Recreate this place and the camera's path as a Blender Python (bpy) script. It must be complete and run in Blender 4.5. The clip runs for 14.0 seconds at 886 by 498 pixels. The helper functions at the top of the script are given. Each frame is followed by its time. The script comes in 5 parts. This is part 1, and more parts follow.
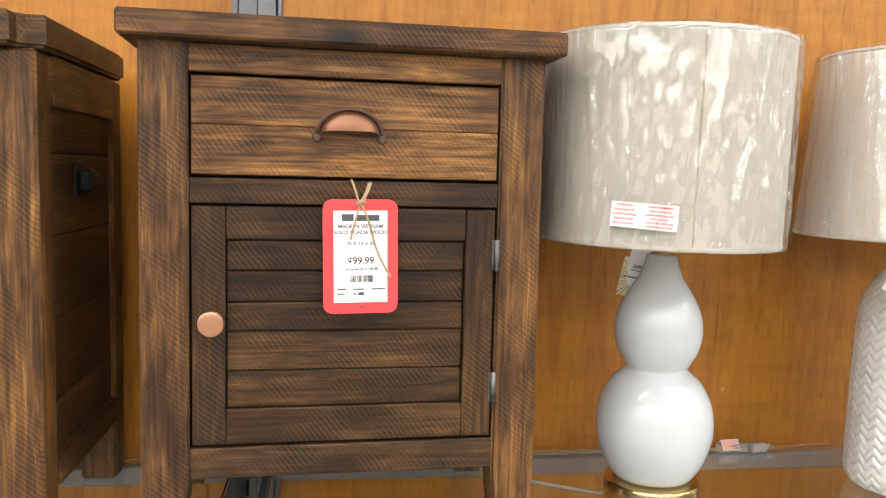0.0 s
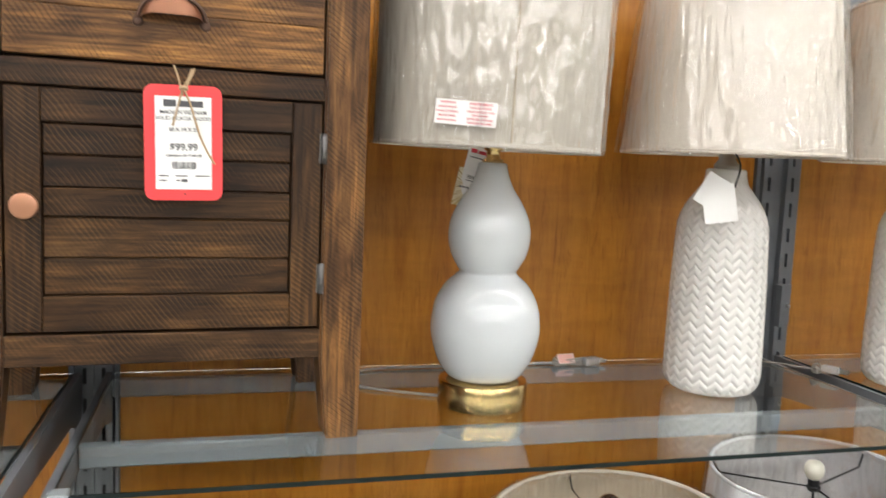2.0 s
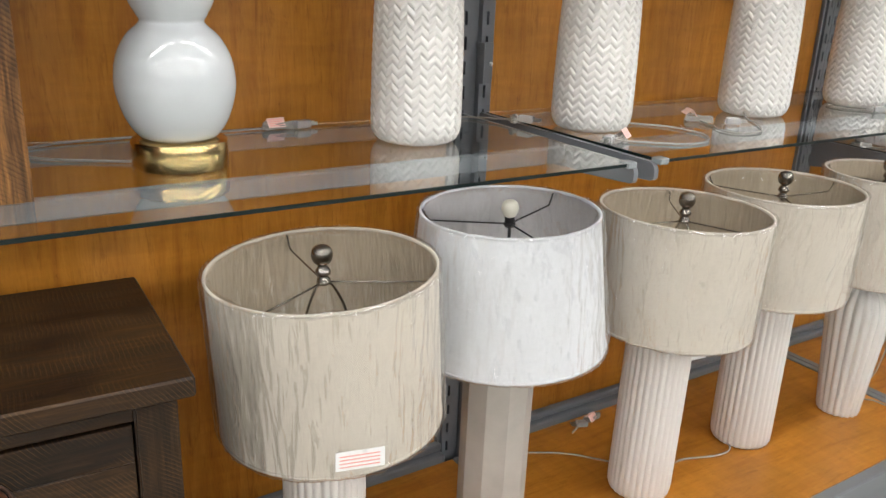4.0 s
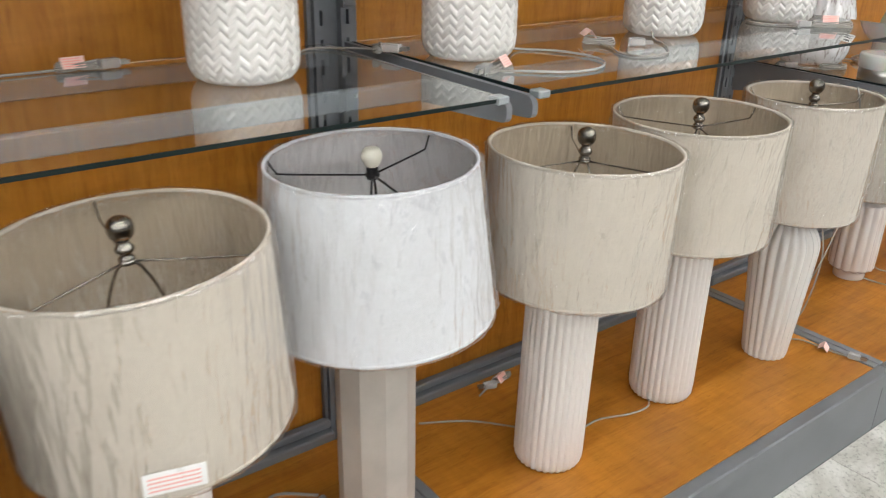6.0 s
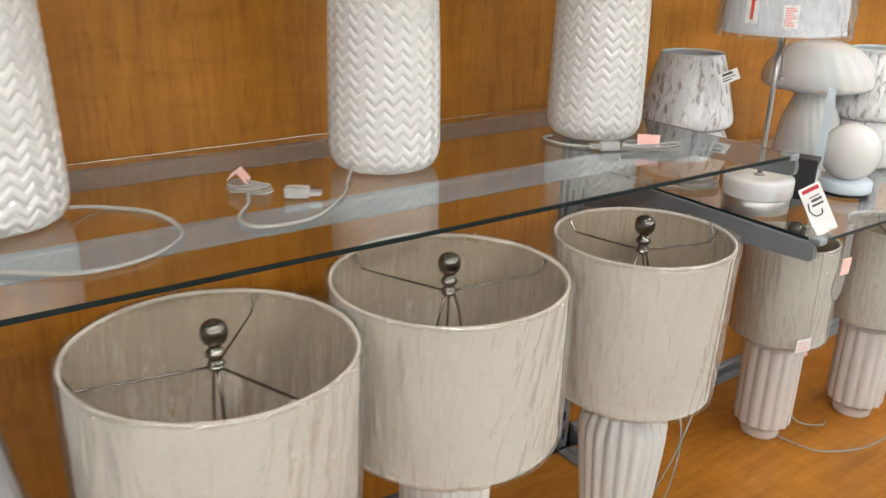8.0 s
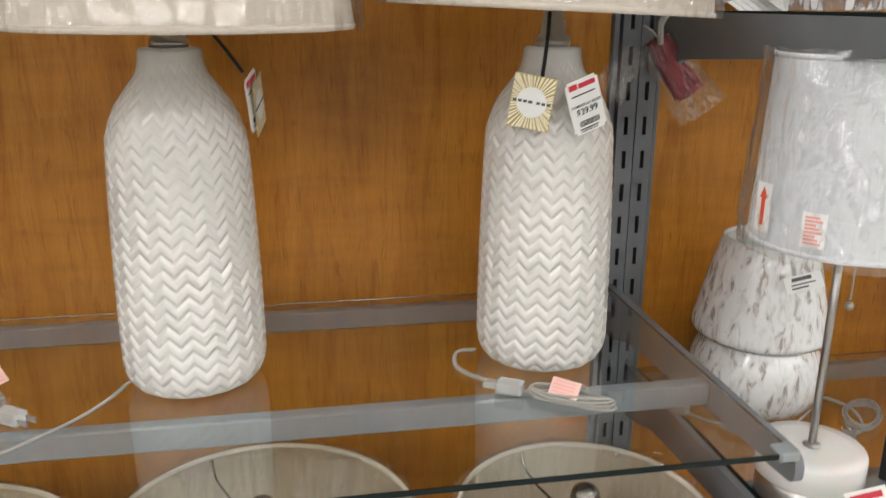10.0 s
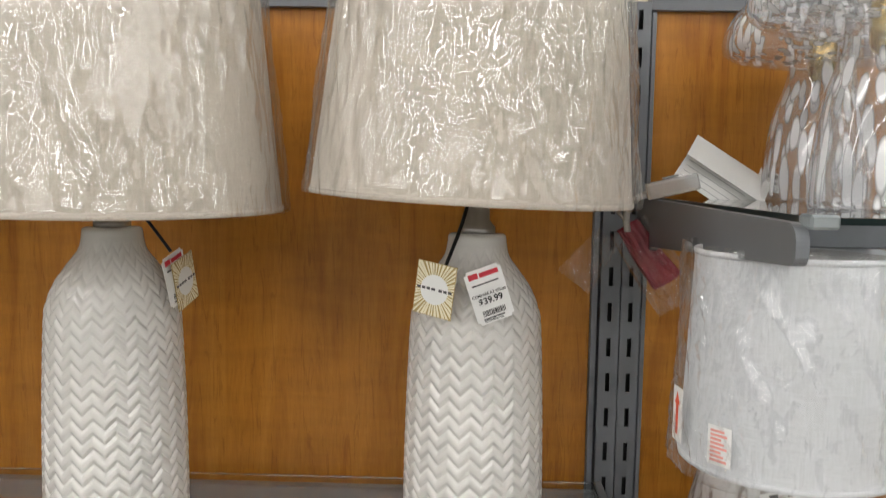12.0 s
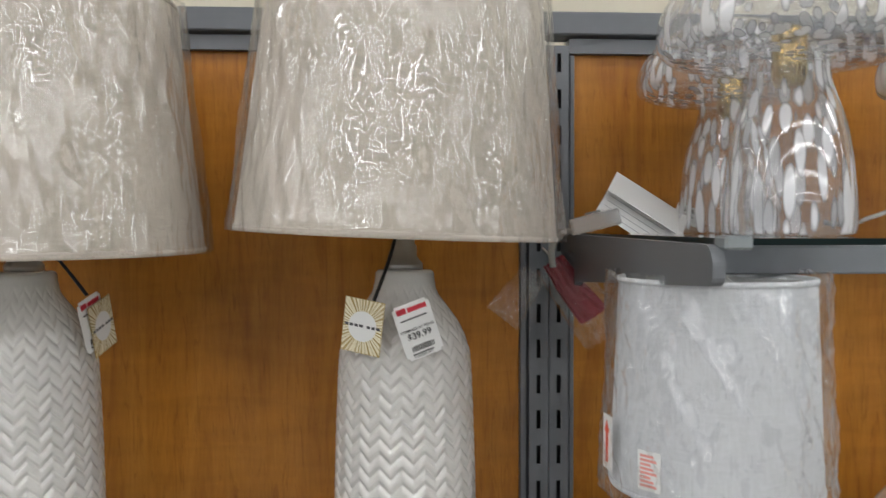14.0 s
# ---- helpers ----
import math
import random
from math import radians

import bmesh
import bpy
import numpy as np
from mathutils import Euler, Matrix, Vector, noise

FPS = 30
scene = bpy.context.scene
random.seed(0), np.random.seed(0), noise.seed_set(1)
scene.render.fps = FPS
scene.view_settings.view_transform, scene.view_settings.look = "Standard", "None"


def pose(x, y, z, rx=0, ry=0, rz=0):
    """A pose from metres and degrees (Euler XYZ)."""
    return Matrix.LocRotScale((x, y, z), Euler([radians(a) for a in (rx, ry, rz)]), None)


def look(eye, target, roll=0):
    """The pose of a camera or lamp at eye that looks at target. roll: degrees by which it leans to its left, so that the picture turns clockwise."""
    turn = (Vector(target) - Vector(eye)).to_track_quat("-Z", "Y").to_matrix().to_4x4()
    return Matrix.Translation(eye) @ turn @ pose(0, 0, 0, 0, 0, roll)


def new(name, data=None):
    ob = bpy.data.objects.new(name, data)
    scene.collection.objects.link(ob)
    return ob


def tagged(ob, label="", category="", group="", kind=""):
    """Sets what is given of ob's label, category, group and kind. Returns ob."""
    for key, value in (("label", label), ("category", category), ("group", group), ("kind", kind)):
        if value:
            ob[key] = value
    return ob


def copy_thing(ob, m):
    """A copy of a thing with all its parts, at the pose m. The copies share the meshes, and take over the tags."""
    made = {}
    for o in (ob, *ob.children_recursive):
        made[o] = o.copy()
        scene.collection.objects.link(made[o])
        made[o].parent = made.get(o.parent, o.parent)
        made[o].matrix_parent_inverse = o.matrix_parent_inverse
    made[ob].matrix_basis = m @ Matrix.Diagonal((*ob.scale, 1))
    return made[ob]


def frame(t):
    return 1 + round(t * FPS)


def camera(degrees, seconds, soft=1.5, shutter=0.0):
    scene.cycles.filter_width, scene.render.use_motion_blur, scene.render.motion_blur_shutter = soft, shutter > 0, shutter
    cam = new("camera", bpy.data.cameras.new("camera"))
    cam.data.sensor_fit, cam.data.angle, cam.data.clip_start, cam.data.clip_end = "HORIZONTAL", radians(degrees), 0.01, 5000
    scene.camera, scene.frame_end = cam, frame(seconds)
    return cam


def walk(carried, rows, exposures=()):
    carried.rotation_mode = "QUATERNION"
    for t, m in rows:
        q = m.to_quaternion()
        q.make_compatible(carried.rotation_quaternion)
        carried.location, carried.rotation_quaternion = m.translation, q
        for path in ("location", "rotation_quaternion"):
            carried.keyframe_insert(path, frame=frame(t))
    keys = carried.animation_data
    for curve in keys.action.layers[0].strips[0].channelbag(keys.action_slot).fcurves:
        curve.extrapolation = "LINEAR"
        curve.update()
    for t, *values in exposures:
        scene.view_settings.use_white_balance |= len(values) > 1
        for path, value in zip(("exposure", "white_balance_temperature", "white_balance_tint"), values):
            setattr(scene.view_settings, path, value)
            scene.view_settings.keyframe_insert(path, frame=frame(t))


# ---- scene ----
cam = camera(57.4, 14.0, 1.1, 0.4)
PATH = [
    (0, (0.035, -1.373, 1.503), (0.3, 0.601, 1.318), 1.4),
    (0.5, (0.043, -1.388, 1.493), (0.323, 0.586, 1.329), 1.4),
    (1, (0.058, -1.407, 1.469), (0.369, 0.564, 1.324), 1.6),
    (1.5, (0.085, -1.424, 1.43), (0.481, 0.53, 1.275), 1.9),
    (2, (0.113, -1.429, 1.394), (0.634, 0.49, 1.182), 2.4),
    (2.5, (0.132, -1.43, 1.373), (0.78, 0.439, 1.08), 2.5),
    (3, (0.158, -1.434, 1.353), (0.981, 0.335, 0.916), 2.9),
    (3.5, (0.172, -1.448, 1.325), (1.139, 0.212, 0.767), 3.1),
    (3.7, (0.176, -1.459, 1.318), (1.187, 0.161, 0.723), 3.0),
    (5.8, (0.372, -1.391, 1.282), (1.483, 0.077, 0.5), 1.4),
    (6, (0.436, -1.35, 1.273), (1.553, 0.108, 0.479), 1.2),
    (6.5, (0.623, -1.268, 1.265), (1.765, 0.166, 0.465), 0.6),
    (7, (0.799, -1.246, 1.273), (1.941, 0.195, 0.487), 0.1),
    (7.5, (1.064, -1.267, 1.311), (2.164, 0.244, 0.6), -0.0),
    (8, (1.239, -1.257, 1.335), (2.301, 0.282, 0.624), 1.1),
    (8.5, (1.45, -1.192, 1.349), (2.382, 0.46, 0.714), 1.0),
    (9, (1.613, -1.146, 1.396), (2.434, 0.55, 0.724), 1.8),
    (9.2, (1.681, -1.151, 1.414), (2.395, 0.59, 0.736), 1.4),
    (11.3, (2.21, -1.174, 1.463), (2.226, 0.796, 1.12), 0.6),
    (11.5, (2.219, -1.165, 1.469), (2.208, 0.809, 1.152), 0.5),
    (12, (2.217, -1.172, 1.47), (2.164, 0.819, 1.282), 0.9),
    (12.5, (2.21, -1.176, 1.476), (2.14, 0.82, 1.376), 0.6),
    (13, (2.205, -1.172, 1.474), (2.153, 0.827, 1.437), 0.2),
    (13.5, (2.212, -1.165, 1.468), (2.22, 0.835, 1.449), 0.2),
    (14, (2.22, -1.172, 1.451), (2.339, 0.823, 1.396), -0.1),
]
EXPOSURES = [(0, 0.53, 6550, 10), (2, 0.28, 6480, 10), (3.5, 0.16, 6430, 10), (6.5, 0.06, 6350, 10), (9, -0.06, 6550, 10), (11.5, -0.24, 6550, 10), (14, -0.60, 6250, 10)]
walk(cam, [(t, look(eye, target, roll)) for t, eye, target, roll in PATH], EXPOSURES)

# ---- world ----
world = bpy.data.worlds.new("store_air")
scene.world = world
world.use_nodes = True
world.node_tree.nodes["Background"].inputs[0].default_value = (0.9, 0.95, 1.0, 1)
world.node_tree.nodes["Background"].inputs[1].default_value = 0.05

LIGHT = 24.8          # radiance of the ceiling lamps


# ---- materials ----
def mat(name, color=(0.8, 0.8, 0.8), rough=0.5, metal=0.0, **kw):
    m = bpy.data.materials.new(name)
    m.use_nodes = True
    b = m.node_tree.nodes["Principled BSDF"]
    b.inputs["Base Color"].default_value = (*color, 1)
    b.inputs["Roughness"].default_value = rough
    b.inputs["Metallic"].default_value = metal
    for k, v in kw.items():
        b.inputs[k.replace("_", " ")].default_value = v
    return m


def nodes(m):
    nt = m.node_tree
    return nt, nt.nodes, nt.links, nt.nodes["Principled BSDF"]


def coords(m, scale, kind="Object", shuffle=False):
    nt, N, L, b = nodes(m)
    tc, mp = N.new("ShaderNodeTexCoord"), N.new("ShaderNodeMapping")
    mp.inputs["Scale"].default_value = scale
    if shuffle:
        oi, add = N.new("ShaderNodeObjectInfo"), N.new("ShaderNodeVectorMath")
        mul = N.new("ShaderNodeMath")
        mul.operation, mul.inputs[1].default_value = "MULTIPLY", 7.0
        L.new(oi.outputs["Random"], mul.inputs[0])
        L.new(tc.outputs[kind], add.inputs[0])
        L.new(mul.outputs[0], add.inputs[1])
        L.new(add.outputs[0], mp.inputs["Vector"])
    else:
        L.new(tc.outputs[kind], mp.inputs["Vector"])
    return mp.outputs[0]


def noise_tex(m, vec, scale, detail=4, rough=0.55, distort=0.0):
    nt, N, L, b = nodes(m)
    n = N.new("ShaderNodeTexNoise")
    n.inputs["Scale"].default_value, n.inputs["Detail"].default_value = scale, detail
    n.inputs["Roughness"].default_value, n.inputs["Distortion"].default_value = rough, distort
    L.new(vec, n.inputs["Vector"])
    return n.outputs[0]


def ramp(m, fac, stops):
    nt, N, L, b = nodes(m)
    r = N.new("ShaderNodeValToRGB")
    while len(r.color_ramp.elements) < len(stops):
        r.color_ramp.elements.new(0.5)
    for e, (p, c) in zip(r.color_ramp.elements, stops):
        e.position, e.color = p, (*c, 1) if len(c) == 3 else c
    L.new(fac, r.inputs[0])
    return r.outputs[0]


def mix(m, fac, a, b2, blend="MIX"):
    nt, N, L, b = nodes(m)
    x = N.new("ShaderNodeMix")
    x.data_type, x.blend_type = "RGBA", blend
    for s, v in ((x.inputs[0], fac), (x.inputs[6], a), (x.inputs[7], b2)):
        if isinstance(v, (int, float)):
            s.default_value = v
        elif isinstance(v, tuple):
            s.default_value = (*v, 1)
        else:
            L.new(v, s)
    return x.outputs[2]


def bump(m, height, strength=0.3, dist=0.002):
    nt, N, L, b = nodes(m)
    x = N.new("ShaderNodeBump")
    x.inputs["Strength"].default_value, x.inputs["Distance"].default_value = strength, dist
    L.new(height, x.inputs["Height"])
    L.new(x.outputs[0], b.inputs["Normal"])


def link_color(m, out):
    m.node_tree.links.new(out, m.node_tree.nodes["Principled BSDF"].inputs["Base Color"])


def link_rough(m, out, lo, hi):
    nt, N, L, b = nodes(m)
    r = N.new("ShaderNodeMapRange")
    r.inputs[3].default_value, r.inputs[4].default_value = lo, hi
    L.new(out, r.inputs[0])
    L.new(r.outputs[0], b.inputs["Roughness"])


def veneer(name, scale, tint=1.0):
    """Honey maple laminate with long grain and cross figure."""
    m = mat(name, rough=0.38, Specular_IOR_Level=0.35)
    v = coords(m, scale, shuffle=True)
    grain = noise_tex(m, v, 2.2, 6, 0.62, 1.1)
    fine = noise_tex(m, v, 22.0, 3, 0.6)
    v2 = coords(m, (2.2, 2.2, 2.2), shuffle=True)
    cloud = noise_tex(m, v2, 2.0, 2, 0.5)
    c1 = ramp(m, grain, [(0.28, (0.33 * tint, 0.118 * tint, 0.012 * tint)), (0.48, (0.43 * tint, 0.174 * tint, 0.020 * tint)), (0.75, (0.50 * tint, 0.222 * tint, 0.034 * tint))])
    c2 = ramp(m, fine, [(0.35, (0.88, 0.86, 0.82)), (0.6, (1, 1, 1))])
    c3 = ramp(m, cloud, [(0.32, (0.88, 0.86, 0.82)), (0.65, (1.08, 1.07, 1.05))])
    fleck = ramp(m, noise_tex(m, v, 7.0, 8, 0.7, 1.6), [(0.38, (0.55, 0.45, 0.35)), (0.45, (1, 1, 1))])
    cross = noise_tex(m, coords(m, tuple(34 if q == min(scale) else 7 for q in scale), shuffle=True), 1.0, 4, 0.6, 0.5)
    c4 = ramp(m, cross, [(0.36, (0.90, 0.885, 0.86)), (0.62, (1.05, 1.05, 1.05))])
    col = mix(m, 1.0, mix(m, 0.75, c1, c2, "MULTIPLY"), c3, "MULTIPLY")
    link_color(m, mix(m, 0.9, mix(m, 0.45, col, fleck, "MULTIPLY"), c4, "MULTIPLY"))
    link_rough(m, fine, 0.30, 0.46)
    bump(m, fine, 0.06, 0.001)
    return m


def acacia(name, along, tone_gain=1.0):
    """Distressed dark stained wood: grain along one axis, diagonal saw scratches, worn lighter patches, knots."""
    m = mat(name, rough=0.45, Specular_IOR_Level=0.28)
    lo, hi = 3.0, 32.0
    v = coords(m, tuple(lo if i == along else hi for i in range(3)), shuffle=True)
    grain = noise_tex(m, v, 2.3, 9, 0.72, 0.8)
    v2 = coords(m, tuple(6.0 if i == along else 11.0 for i in range(3)), shuffle=True)
    patch = noise_tex(m, v2, 1.4, 3, 0.6)
    nt, N, L, b = nodes(m)
    oi = N.new("ShaderNodeObjectInfo")
    base = ramp(m, grain, [(0.28, (0.012, 0.0060, 0.0032)), (0.43, (0.040, 0.0195, 0.0084)), (0.56, (0.080, 0.0400, 0.0152)), (0.74, (0.165, 0.092, 0.036))])
    fibre = noise_tex(m, coords(m, tuple(7.0 if i == along else 210.0 for i in range(3)), shuffle=True), 1.0, 4, 0.65)
    base = mix(m, 1.0, base, ramp(m, fibre, [(0.30, (0.45, 0.43, 0.42)), (0.50, (1, 1, 1)), (0.72, (1.6, 1.58, 1.45))]), "MULTIPLY")
    tone = ramp(m, oi.outputs["Random"], [(0.0, (0.62, 0.57, 0.55)), (0.45, (0.98, 0.95, 0.90)), (1.0, (1.40, 1.38, 1.22))])
    worn = ramp(m, patch, [(0.36, (0.58, 0.54, 0.53)), (0.50, (1, 1, 1)), (0.66, (1.55, 1.55, 1.4))])
    col = mix(m, 1.0, mix(m, 1.0, base, tone, "MULTIPLY"), worn, "MULTIPLY")
    if tone_gain != 1:
        col = mix(m, 1.0, col, (tone_gain, tone_gain * 0.95, tone_gain * 0.9), "MULTIPLY")
    # saw scratches
    vs = coords(m, (1, 1, 1), shuffle=True)
    rot = N.new("ShaderNodeMapping")
    rot.inputs["Rotation"].default_value = (0, radians(38 if along == 0 else 52), 0)
    rot.inputs["Scale"].default_value = (1, 1, 1)
    L.new(vs, rot.inputs["Vector"])
    w = N.new("ShaderNodeTexWave")
    w.wave_type, w.bands_direction = "BANDS", "X"
    w.inputs["Scale"].default_value, w.inputs["Distortion"].default_value = 60, 4.0
    w.inputs["Detail"].default_value, w.inputs["Detail Scale"].default_value = 3.0, 0.6
    L.new(rot.outputs[0], w.inputs["Vector"])
    line = ramp(m, w.outputs["Color"], [(0.0, (1, 1, 1)), (0.10, (1, 1, 1)), (0.20, (0, 0, 0)), (1, (0, 0, 0))])
    line2 = ramp(m, w.outputs["Color"], [(0.0, (0, 0, 0)), (0.82, (0, 0, 0)), (0.97, (1, 1, 1)), (1, (1, 1, 1))])
    mask = ramp(m, noise_tex(m, v2, 2.1, 2, 0.5), [(0.42, (0.0, 0.0, 0.0)), (0.60, (1, 1, 1))])
    sc = mix(m, 1.0, line, mask, "MULTIPLY")
    sc2 = mix(m, 1.0, line2, mask, "MULTIPLY")
    f1, f2 = N.new("ShaderNodeMath"), N.new("ShaderNodeMath")
    for f, s, k in ((f1, sc, 0.42), (f2, sc2, 0.22)):
        f.operation, f.inputs[1].default_value = "MULTIPLY", k
        L.new(s, f.inputs[0])
    col = mix(m, f1.outputs[0], col, (0.012, 0.006, 0.003))
    col = mix(m, f2.outputs[0], col, (0.22, 0.120, 0.042))
    # knots
    vk = coords(m, tuple(4.2 if i == along else 8.0 for i in range(3)), shuffle=True)
    vor = N.new("ShaderNodeTexVoronoi")
    vor.inputs["Scale"].default_value = 1.0
    L.new(vk, vor.inputs["Vector"])
    kn = ramp(m, vor.outputs["Distance"], [(0.05, (1, 1, 1)), (0.16, (0, 0, 0))])
    col = mix(m, kn, col, (0.010, 0.006, 0.004))
    link_color(m, col)
    link_rough(m, grain, 0.34, 0.55)
    bump(m, mix(m, 0.5, fibre, sc), 0.55, 0.0008)
    return m


def painted(name, color, rough=0.42, spot=0.06):
    m = mat(name, color, rough)
    v = coords(m, (1, 1, 1))
    n = noise_tex(m, v, 9.0, 5, 0.6)
    lo, hi = tuple(c * (1 - spot * 2) for c in color), tuple(min(1, c * (1 + spot * 1.5)) for c in color)
    link_color(m, ramp(m, n, [(0.3, lo), (0.7, hi)]))
    link_rough(m, n, rough - 0.08, rough + 0.1)
    return m


def linen(name, color):
    m = mat(name, color, 0.9)
    a = noise_tex(m, coords(m, (60, 60, 900)), 1.0, 2, 0.5)
    b2 = noise_tex(m, coords(m, (700, 700, 40)), 1.0, 2, 0.5)
    blot = noise_tex(m, coords(m, (7, 7, 7), shuffle=True), 1.0, 3, 0.5)
    weave = mix(m, 0.5, a, b2)
    c = ramp(m, weave, [(0.36, tuple(x * 0.86 for x in color)), (0.60, color)])
    link_color(m, mix(m, 1.0, c, ramp(m, blot, [(0.3, (0.93, 0.925, 0.92)), (0.7, (1.03, 1.03, 1.03))]), "MULTIPLY"))
    bump(m, weave, 0.25, 0.0006)
    m.node_tree.nodes["Principled BSDF"].inputs["Sheen Weight"].default_value = 0.15
    return m


def film(name, milk=0.025, gloss=0.22, rough=0.055, fold=1.1):
    """Thin crumpled clear wrapping film."""
    m = bpy.data.materials.new(name)
    m.use_nodes = True
    nt = m.node_tree
    N, L = nt.nodes, nt.links
    N.remove(N["Principled BSDF"])
    out = N["Material Output"]
    tr, gl, di = N.new("ShaderNodeBsdfTransparent"), N.new("ShaderNodeBsdfGlossy"), N.new("ShaderNodeBsdfDiffuse")
    tr.inputs[0].default_value = (0.985, 0.985, 0.98, 1)
    di.inputs[0].default_value = (0.92, 0.92, 0.91, 1)
    gl.inputs["Roughness"].default_value = rough
    tc = N.new("ShaderNodeTexCoord")
    height = None
    # soft folds, long ridges, crumpled cells and narrow pulled creases
    for scale, kind, turn, amount in (((16, 16, 1.4), "FBM", (0.08, 0.18, 0), 0.0060), ((58, 58, 1.5), "RIDGED_MULTIFRACTAL", (-0.08, -0.08, 0), 0.0045), ((42, 42, 2.2), "VORONOI", (0.08, 0.20, 0), 0.0052), ((105, 105, 3.4), "VORONOI", (-0.08, 0.10, 0), 0.0023)):
        mp = N.new("ShaderNodeMapping")
        mp.vector_type = "TEXTURE"
        mp.inputs["Scale"].default_value, mp.inputs["Rotation"].default_value = tuple(1 / q for q in scale), turn
        L.new(tc.outputs["Object"], mp.inputs[0])
        if kind == "VORONOI":
            n = N.new("ShaderNodeTexVoronoi")
            n.inputs["Scale"].default_value = 1.0
        else:
            n = N.new("ShaderNodeTexNoise")
            n.noise_type = kind
            n.inputs["Scale"].default_value, n.inputs["Detail"].default_value, n.inputs["Distortion"].default_value = 1.0, 1.0, 0.15
        L.new(mp.outputs[0], n.inputs["Vector"])
        k = N.new("ShaderNodeMath")
        k.operation, k.inputs[1].default_value, k.inputs[2].default_value = "MULTIPLY_ADD", amount * fold, 0.0
        L.new(n.outputs[0], k.inputs[0])
        if height is not None:
            L.new(height, k.inputs[2])
        height = k.outputs[0]
    bp = N.new("ShaderNodeBump")
    bp.inputs["Strength"].default_value, bp.inputs["Distance"].default_value = 1.0, 1.0
    L.new(height, bp.inputs["Height"])
    L.new(bp.outputs[0], gl.inputs["Normal"])
    fr = N.new("ShaderNodeFresnel")
    fr.inputs["IOR"].default_value = 1.5
    L.new(bp.outputs[0], fr.inputs["Normal"])
    add = N.new("ShaderNodeMath")
    add.operation, add.inputs[1].default_value, add.use_clamp = "MULTIPLY_ADD", 1.0, True
    add.inputs[2].default_value = gloss * 0.5
    cap = N.new("ShaderNodeMath")
    cap.operation, cap.inputs[1].default_value = "MINIMUM", 0.22
    L.new(fr.outputs[0], cap.inputs[0])
    L.new(cap.outputs[0], add.inputs[0])
    m1, m2 = N.new("ShaderNodeMixShader"), N.new("ShaderNodeMixShader")
    m1.inputs[0].default_value = milk
    L.new(tr.outputs[0], m1.inputs[1])
    L.new(di.outputs[0], m1.inputs[2])
    L.new(add.outputs[0], m2.inputs[0])
    L.new(m1.outputs[0], m2.inputs[1])
    L.new(gl.outputs[0], m2.inputs[2])
    L.new(m2.outputs[0], out.inputs["Surface"])
    return m


def mottled(name, clear, see, scale, cover, stripe=1.0):
    """Thin blown glass with milky white flecks; see: how much passes between the flecks."""
    m = bpy.data.materials.new(name)
    m.use_nodes = True
    nt = m.node_tree
    N, L = nt.nodes, nt.links
    b = N["Principled BSDF"]
    b.inputs["Roughness"].default_value = 0.08
    b.inputs["Coat Weight"].default_value = 0.4
    v = coords(m, (scale, scale, scale * stripe), shuffle=True)
    ns = noise_tex(m, v, 0.6, 2, 0.5)
    vor = N.new("ShaderNodeTexVoronoi")
    vor.inputs["Scale"].default_value, vor.inputs["Randomness"].default_value = 1.0, 1.0
    L.new(mix(m, 0.6, v, ns, "ADD"), vor.inputs["Vector"])
    spots = ramp(m, vor.outputs["Distance"], [(cover - 0.07, (1, 1, 1)), (cover + 0.07, (0, 0, 0))])
    link_color(m, mix(m, spots, clear, (0.78, 0.79, 0.82)))
    tr, ms, fac = N.new("ShaderNodeBsdfTransparent"), N.new("ShaderNodeMixShader"), N.new("ShaderNodeMapRange")
    tr.inputs[0].default_value = (0.98, 0.985, 0.99, 1)
    fac.inputs[3].default_value, fac.inputs[4].default_value = 1.0 - see, 0.93
    gl, fr, m2 = N.new("ShaderNodeBsdfGlossy"), N.new("ShaderNodeLayerWeight"), N.new("ShaderNodeMixShader")
    pw = N.new("ShaderNodeMath")
    pw.operation, pw.inputs[1].default_value = "POWER", 3.0
    sc = N.new("ShaderNodeMath")
    sc.operation, sc.inputs[1].default_value, sc.inputs[2].default_value = "MULTIPLY_ADD", 0.5, 0.06
    gl.inputs["Roughness"].default_value, fr.inputs["Blend"].default_value = 0.05, 0.5
    L.new(spots, fac.inputs[0])
    L.new(fac.outputs[0], ms.inputs[0])
    L.new(tr.outputs[0], ms.inputs[1])
    L.new(b.outputs[0], ms.inputs[2])
    L.new(fr.outputs["Facing"], pw.inputs[0])
    L.new(pw.outputs[0], sc.inputs[0])
    L.new(sc.outputs[0], m2.inputs[0])
    L.new(ms.outputs[0], m2.inputs[1])
    L.new(gl.outputs[0], m2.inputs[2])
    L.new(m2.outputs[0], N["Material Output"].inputs["Surface"])
    return m


MAPLE = veneer("maple_laminate_upright", (13, 13, 1.3), 0.97)
MAPLE_DECK = veneer("maple_laminate_deck", (1.3, 13, 13), 0.92)
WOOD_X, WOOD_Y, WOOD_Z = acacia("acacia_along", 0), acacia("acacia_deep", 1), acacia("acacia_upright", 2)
# board tones, with light falloff from above also put into the colour
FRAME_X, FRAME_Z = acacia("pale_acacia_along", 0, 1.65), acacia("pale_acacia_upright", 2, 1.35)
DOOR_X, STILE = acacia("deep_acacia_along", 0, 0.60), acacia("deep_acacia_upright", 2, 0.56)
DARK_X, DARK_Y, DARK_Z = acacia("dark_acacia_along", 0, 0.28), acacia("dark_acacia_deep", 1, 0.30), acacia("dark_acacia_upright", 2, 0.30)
GREY = painted("grey_enamel", (0.150, 0.161, 0.177), 0.40)
